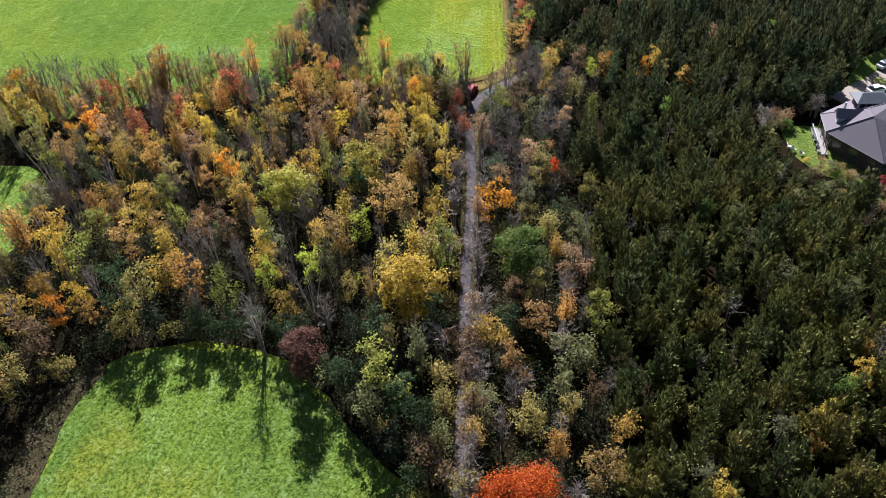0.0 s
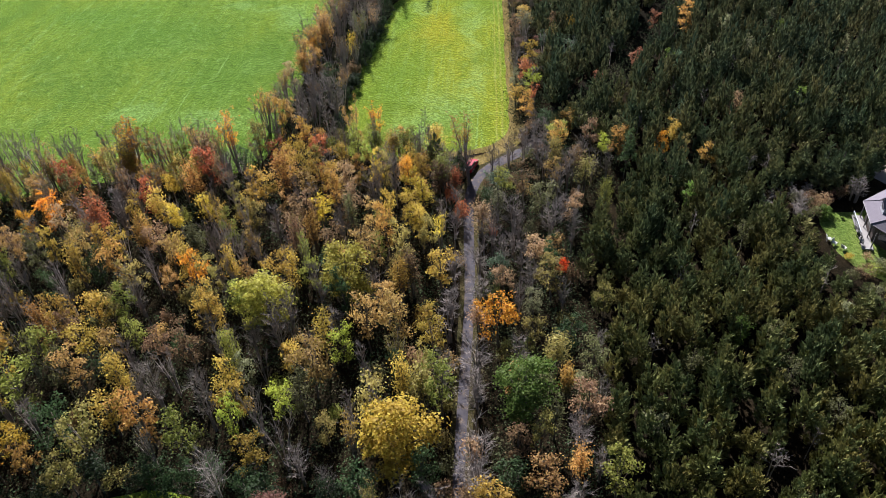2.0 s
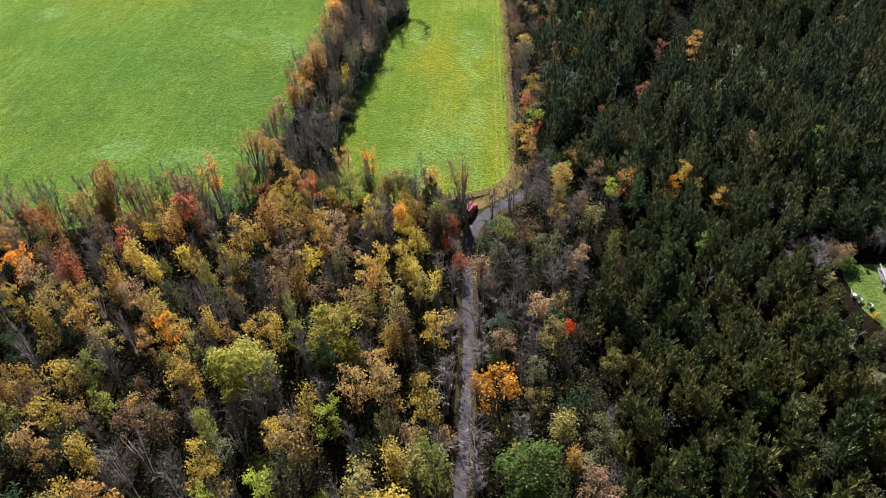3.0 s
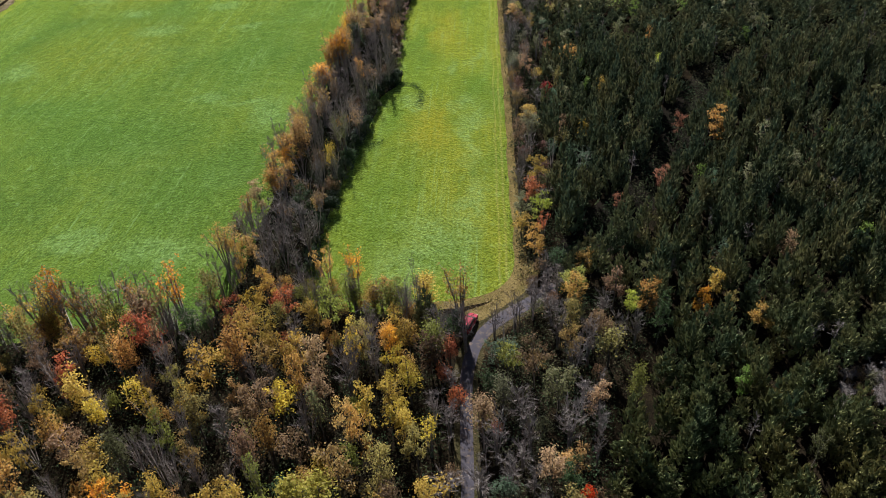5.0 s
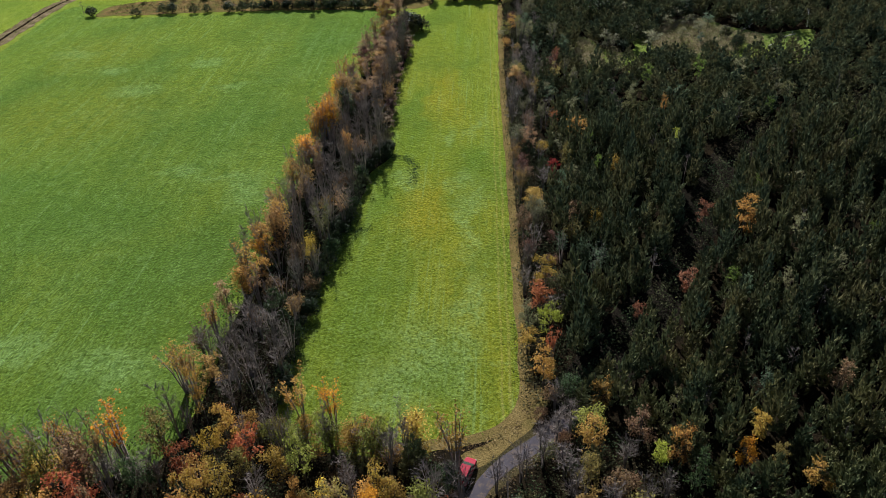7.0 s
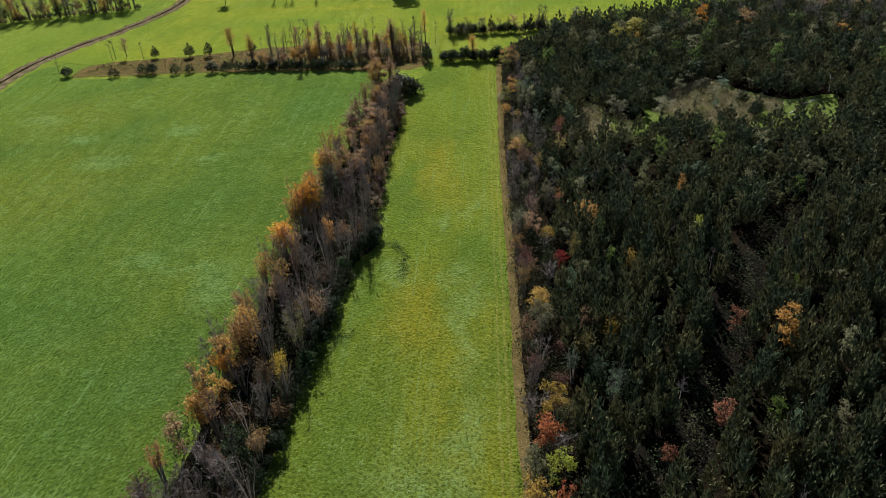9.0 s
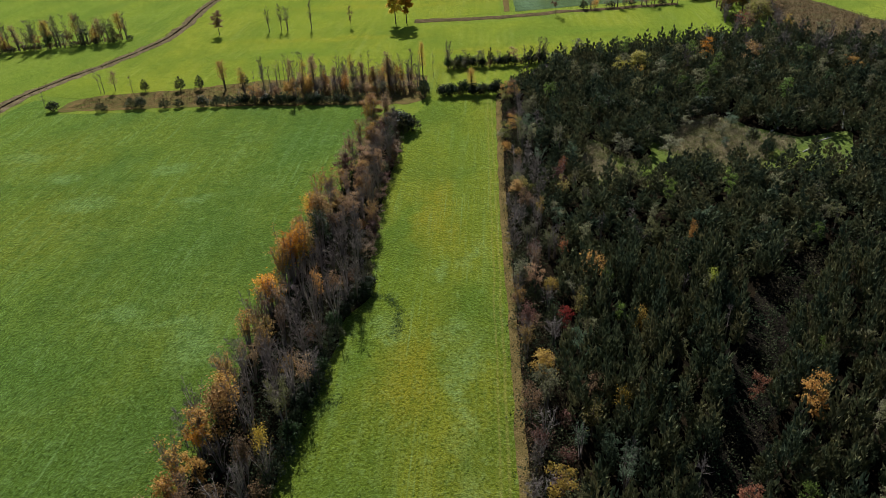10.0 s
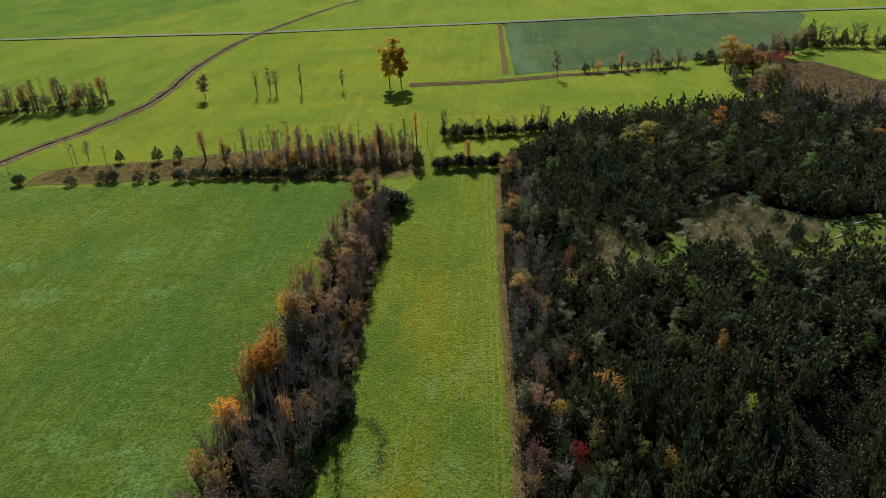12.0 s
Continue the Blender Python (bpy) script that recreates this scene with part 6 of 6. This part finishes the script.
vent = part("roof_vent", turned(block(-0.16, 0.16, -0.16, 0.16, 5.6, 6.75, 0.02), 3.1, 2.9, 0), WHITE, house, "white roof vent pipe")

# a glazed lantern astride the crest, under a low grey roof
lantern = part("lantern", block(5.0, 9.2, 2.6, 5.0, 5.4, 6.9, 0.03), SIDING, house, "roof lantern with dark panes and pale posts")
for k in range(5):
    x = 5.05 + 1.02 * k
    part("post", block(x - 0.09, x + 0.09, 2.5, 2.68, 5.4, 6.95, 0.01), TRIM, lantern)
    if k < 4:
        part("pane", block(x + 0.14, x + 0.88, 2.55, 2.6, 5.7, 6.75, 0), GLASS_DARK, lantern)
part("roof", thick_roof([(4.4, 2.0, 6.95), (9.8, 2.0, 6.95), (9.8, 5.6, 6.95), (4.4, 5.6, 6.95), (5.6, 3.8, 7.9), (8.6, 3.8, 7.9)], [(0, 1, 5, 4), (1, 2, 5), (2, 3, 4, 5), (3, 0, 4)], 0.15), SLATE, lantern, "blue-grey lantern roof")

# the deck along the western wall
deck = part("deck", turned(block(-0.5, 0.95, -2.6, 5.2, 0.2, 0.4), -0.1, 0.4, -9), TIMBER, house, "narrow pale timber deck")
for k in range(4):
    part("post", turned(block(0.52, 0.64, -2.4 + 2.4 * k, -2.28 + 2.4 * k, 0.4, 3.1, 0.01), -0.1, 0.4, -9), GUTTER, deck)
for k in range(9):
    part("rail_post", turned(block(-0.44, -0.38, 0.2 + 0.6 * k, 0.26 + 0.6 * k, 0.4, 1.25, 0.01), -0.1, 0.4, -9), TRIM, deck)
part("handrail", turned(block(-0.46, -0.36, 0.1, 5.1, 1.25, 1.3, 0.01), -0.1, 0.4, -9), TRIM, deck)


def patio_chair(x, y, turn):
    """A dark slatted patio chair."""
    root = new("patio_chair")
    root.matrix_basis = pose(x, y, 0.4, 0, 0, turn)
    tagged(root, "dark patio chair on the pale deck", "chair", "patio chairs")
    part("seat", block(-0.28, 0.28, -0.28, 0.28, 0.4, 0.45, 0.02), RUBBER, root)
    part("backrest", block(-0.28, 0.28, 0.24, 0.3, 0.45, 0.95, 0.02), RUBBER, root)
    for sx in (-0.24, 0.24):
        for sy in (-0.24, 0.24):
            part("leg", block(sx - 0.025, sx + 0.025, sy - 0.025, sy + 0.025, 0, 0.41, 0.004), RUBBER, root)


RUBBER = simple_material("rubber", (0.02, 0.02, 0.02), 0.9, 0.2)
for x, y, turn in ((51.95, 104.2, 80), (51.75, 102.7, 110), (51.5, 101.1, 60)):
    patio_chair(x, y, turn)


def garden_chair(x, y, turn, label):
    """A white garden chair: seat, back, legs."""
    root = new("garden_chair")
    root.matrix_basis = pose(x, y, 0, 0, 0, turn)
    tagged(root, label, "chair", "garden chairs")
    part("seat", block(-0.3, 0.3, -0.3, 0.3, 0.38, 0.44, 0.02), WHITE, root)
    bm = block(-0.3, 0.3, 0.24, 0.3, 0.42, 1.0, 0.02)
    bmesh.ops.rotate(bm, cent=(0, 0.27, 0.42), matrix=Matrix.Rotation(radians(-15), 3, "X"), verts=bm.verts)
    part("backrest", bm, WHITE, root)
    for sx in (-0.25, 0.25):
        for sy in (-0.25, 0.25):
            part("leg", block(sx - 0.03, sx + 0.03, sy - 0.03, sy + 0.03, 0, 0.4, 0.005), WHITE, root)


garden_chair(48.1, 101.6, 40, "white garden chair on the lawn")
garden_chair(49.0, 100.5, 120, "white garden chair on the lawn")
garden_chair(47.6, 102.5, 80, "white garden chair on the lawn")
for kind, colour, x, y, h, r in (("shrub", "pink", 57.0, 91.6, 2.6, 2.0), ("shrub", "pink", 58.9, 91.0, 2.6, 1.9), ("shrub", "yellow", 49.0, 98.5, 1.0, 0.8), ("shrub", "olivegold", 53.3, 96.0, 1.8, 1.2), ("shrub", "sage", 54.2, 93.6, 1.6, 1.1), ("shrub", "tan", 51.2, 98.2, 1.4, 1.0), ("shrub", "sage", 52.4, 97.0, 1.6, 1.1), ("shrub", "tan", 54.4, 94.4, 1.6, 1.2), ("shrub", "lime", 51.8, 96.2, 1.2, 1.2), ("shrub", "green", 48.6, 108.6, 2.0, 1.3), ("shrub", "russet", 47.2, 110.8, 2.4, 1.5), ("bare", "grey", 54.4, 111.4, 5.0, 2.0), ("cedar", "grey", 50.6, 116.0, 7.0, 2.2), ("cedar", "grey", 53.4, 116.8, 7.5, 2.4), ("cedar", "grey", 56.8, 117.6, 8.0, 2.4), ("cedar", "grey", 47.6, 117.6, 7.0, 2.2), ("cedar", "grey", 59.6, 120.0, 8.5, 2.4), ("shrub", "lime", 66.6, 128.4, 1.6, 1.3), ("shrub", "sage", 56.3, 93.4, 1.2, 1.0), ("shrub", "lime", 69.0, 122.5, 1.4, 1.2), ("shrub", "green", 70.5, 122.0, 1.6, 1.2), ("shrub", "tan", 68.0, 131.0, 2.0, 1.6)):
    plant(kind, colour, x, y, h, r, "garden plants")


for x, y in scatter([(45, 97), (46, 91), (52, 86), (57, 80), (66, 78), (66, 88), (56.5, 91), (52, 96), (48, 96)], 2.4, RNG):
    plant(RNG.choice(("shrub", "shrub", "cedar")), RNG.choice(("olive", "sage", "olivegold", "tan", "russet")), x, y, RNG.uniform(1.6, 2.8), RNG.uniform(1.0, 1.6), "garden plants")


for x, y in scatter([(45, 112), (45, 107), (47.4, 107), (47.5, 109), (52, 110.5), (55, 112), (54, 113.5)], 1.9, RNG):
    kind = RNG.choice(("shrub", "shrub", "bare"))
    plant(kind, RNG.choice(("russet", "sage", "tan", "maroon", "olive")), x, y, RNG.uniform(1.8, 3.0) * (1.4 if kind == "bare" else 1), RNG.uniform(1.1, 1.7), "garden plants")


# ---- cars ----
def car(x, y, turn, paint, label):
    """A hatchback: lofted body, glasshouse, lamps and wheels."""
    root = new("car")
    root.matrix_basis = pose(x, y, 0.06, 0, 0, turn) @ Matrix.Scale(0.88, 4)
    tagged(root, label, "car")

    def loft(rings):
        bm = bmesh.new()
        rows = []
        for xx, half, z0, z1, tuck in rings:
            ring = [(xx, -half * 0.94, z0), (xx, -half, z0 + (z1 - z0) * 0.45), (xx, -half * tuck, z1), (xx, half * tuck, z1), (xx, half, z0 + (z1 - z0) * 0.45), (xx, half * 0.94, z0)]
            rows.append([bm.verts.new(v) for v in ring])
        for a, b in zip(rows, rows[1:]):
            for k in range(6):
                bm.faces.new((a[k], a[(k + 1) % 6], b[(k + 1) % 6], b[k]))
        bm.faces.new(rows[0])
        bm.faces.new(rows[-1])
        return bm

    part("body", loft([(-2.15, 0.72, 0.4, 0.85, 0.9), (-2.05, 0.86, 0.28, 0.98, 0.92), (-1.2, 0.9, 0.25, 1.0, 0.93), (0.4, 0.9, 0.25, 0.98, 0.93), (1.3, 0.88, 0.26, 0.9, 0.9), (2.0, 0.8, 0.3, 0.76, 0.86), (2.15, 0.68, 0.38, 0.64, 0.86)]), paint, root, "glossy painted car body")
    part("glasshouse", loft([(-1.85, 0.78, 0.97, 1.0, 0.95), (-1.45, 0.8, 0.97, 1.42, 0.82), (-0.2, 0.8, 0.97, 1.48, 0.82), (0.35, 0.8, 0.97, 1.42, 0.82), (1.15, 0.78, 0.92, 0.96, 0.95)]), GLASS_DARK, root, "dark glass cabin windows")
    part("roof", block(-1.5, 0.35, -0.64, 0.64, 1.46, 1.52, 0.03), paint, root, "glossy painted roof")
    for sx in (-1.35, 1.3):
        for sy in (-0.82, 0.82):
            bm = bmesh.new()
            bmesh.ops.create_cone(bm, cap_ends=True, segments=16, radius1=0.32, radius2=0.32, depth=0.2, matrix=Matrix.Translation((sx, sy, 0.32)) @ Matrix.Rotation(math.pi / 2, 4, "X"))
            wheel = part("wheel", bm, RUBBER, root, "black tyre")
            bm = bmesh.new()
            bmesh.ops.create_cone(bm, cap_ends=True, segments=12, radius1=0.19, radius2=0.16, depth=0.22, matrix=Matrix.Translation((sx, sy, 0.32)) @ Matrix.Rotation(math.pi / 2, 4, "X"))
            part("rim", bm, CHROME, wheel)
    for sy in (-0.6, 0.6):
        part("headlight", block(1.98, 2.12, sy - 0.14, sy + 0.14, 0.56, 0.7, 0.03), WHITE, root, "clear headlight")
        part("tail_light", block(-2.16, -2.06, sy - 0.12, sy + 0.12, 0.7, 0.88, 0.02), RED_LAMP, root, "red tail light")
    return root


CHROME = simple_material("alloy", (0.5, 0.5, 0.52), 0.35, 0.1, metal=1.0)
RED_LAMP = simple_material("lamp_red", (0.4, 0.01, 0.01), 0.3, 0.1)
RED_PAINT = simple_material("red_paint", (0.24, 0.004, 0.02), 0.6, 0.05, 1.0, spec=0.1, bump=0.0)
CAR_WHITE = simple_material("car_white", (0.75, 0.75, 0.75), 0.25, 0.04, 1.0, spec=0.6, bump=0.0)
car(-4.2, 121.9, 70, RED_PAINT, "red hatchback parked on the verge beside the lane")
car(72.5, 128.6, 30, CAR_WHITE, "white car parked on the gravel driveway")
car(67.6, 119.6, 20, CAR_WHITE, "white car parked beside the house")

# pale fallen logs in the glade
LOG = simple_material("dead_wood", (0.5, 0.47, 0.43), 0.9, 0.2, 2.0)
for x, y, length, turn, up in ((65.2, 264.7, 3.2, 20, 25), (67.4, 266.0, 2.6, 110, 35), (82, 265.4, 4.5, 80, 60), (73.1, 258, 4.0, 15, 8), (68.3, 252.5, 3.0, 35, 5), (44, 236, 2.5, 70, 20)):
    d = Vector((math.cos(radians(turn)) * math.cos(radians(up)), math.sin(radians(turn)) * math.cos(radians(up)), math.sin(radians(up))))
    a = Vector((x, y, 0.05))
    tv, tf = tubes([(a, a + d * length * 0.6, 0.16, 0.12), (a + d * length * 0.6, a + d * length, 0.12, 0.04), (a + d * length * 0.5, a + d * length * 0.7 + Vector((0.3, -0.5, 0.5)), 0.06, 0.02), (a + d * length * 0.7, a + d * length * 0.9 + Vector((-0.4, 0.4, 0.6)), 0.05, 0.02)], 6)
    tagged(new("dead_log", quick_mesh("dead_log", tv, tf, LOG)), "pale fallen dead log with broken branches", "log", "fallen logs")
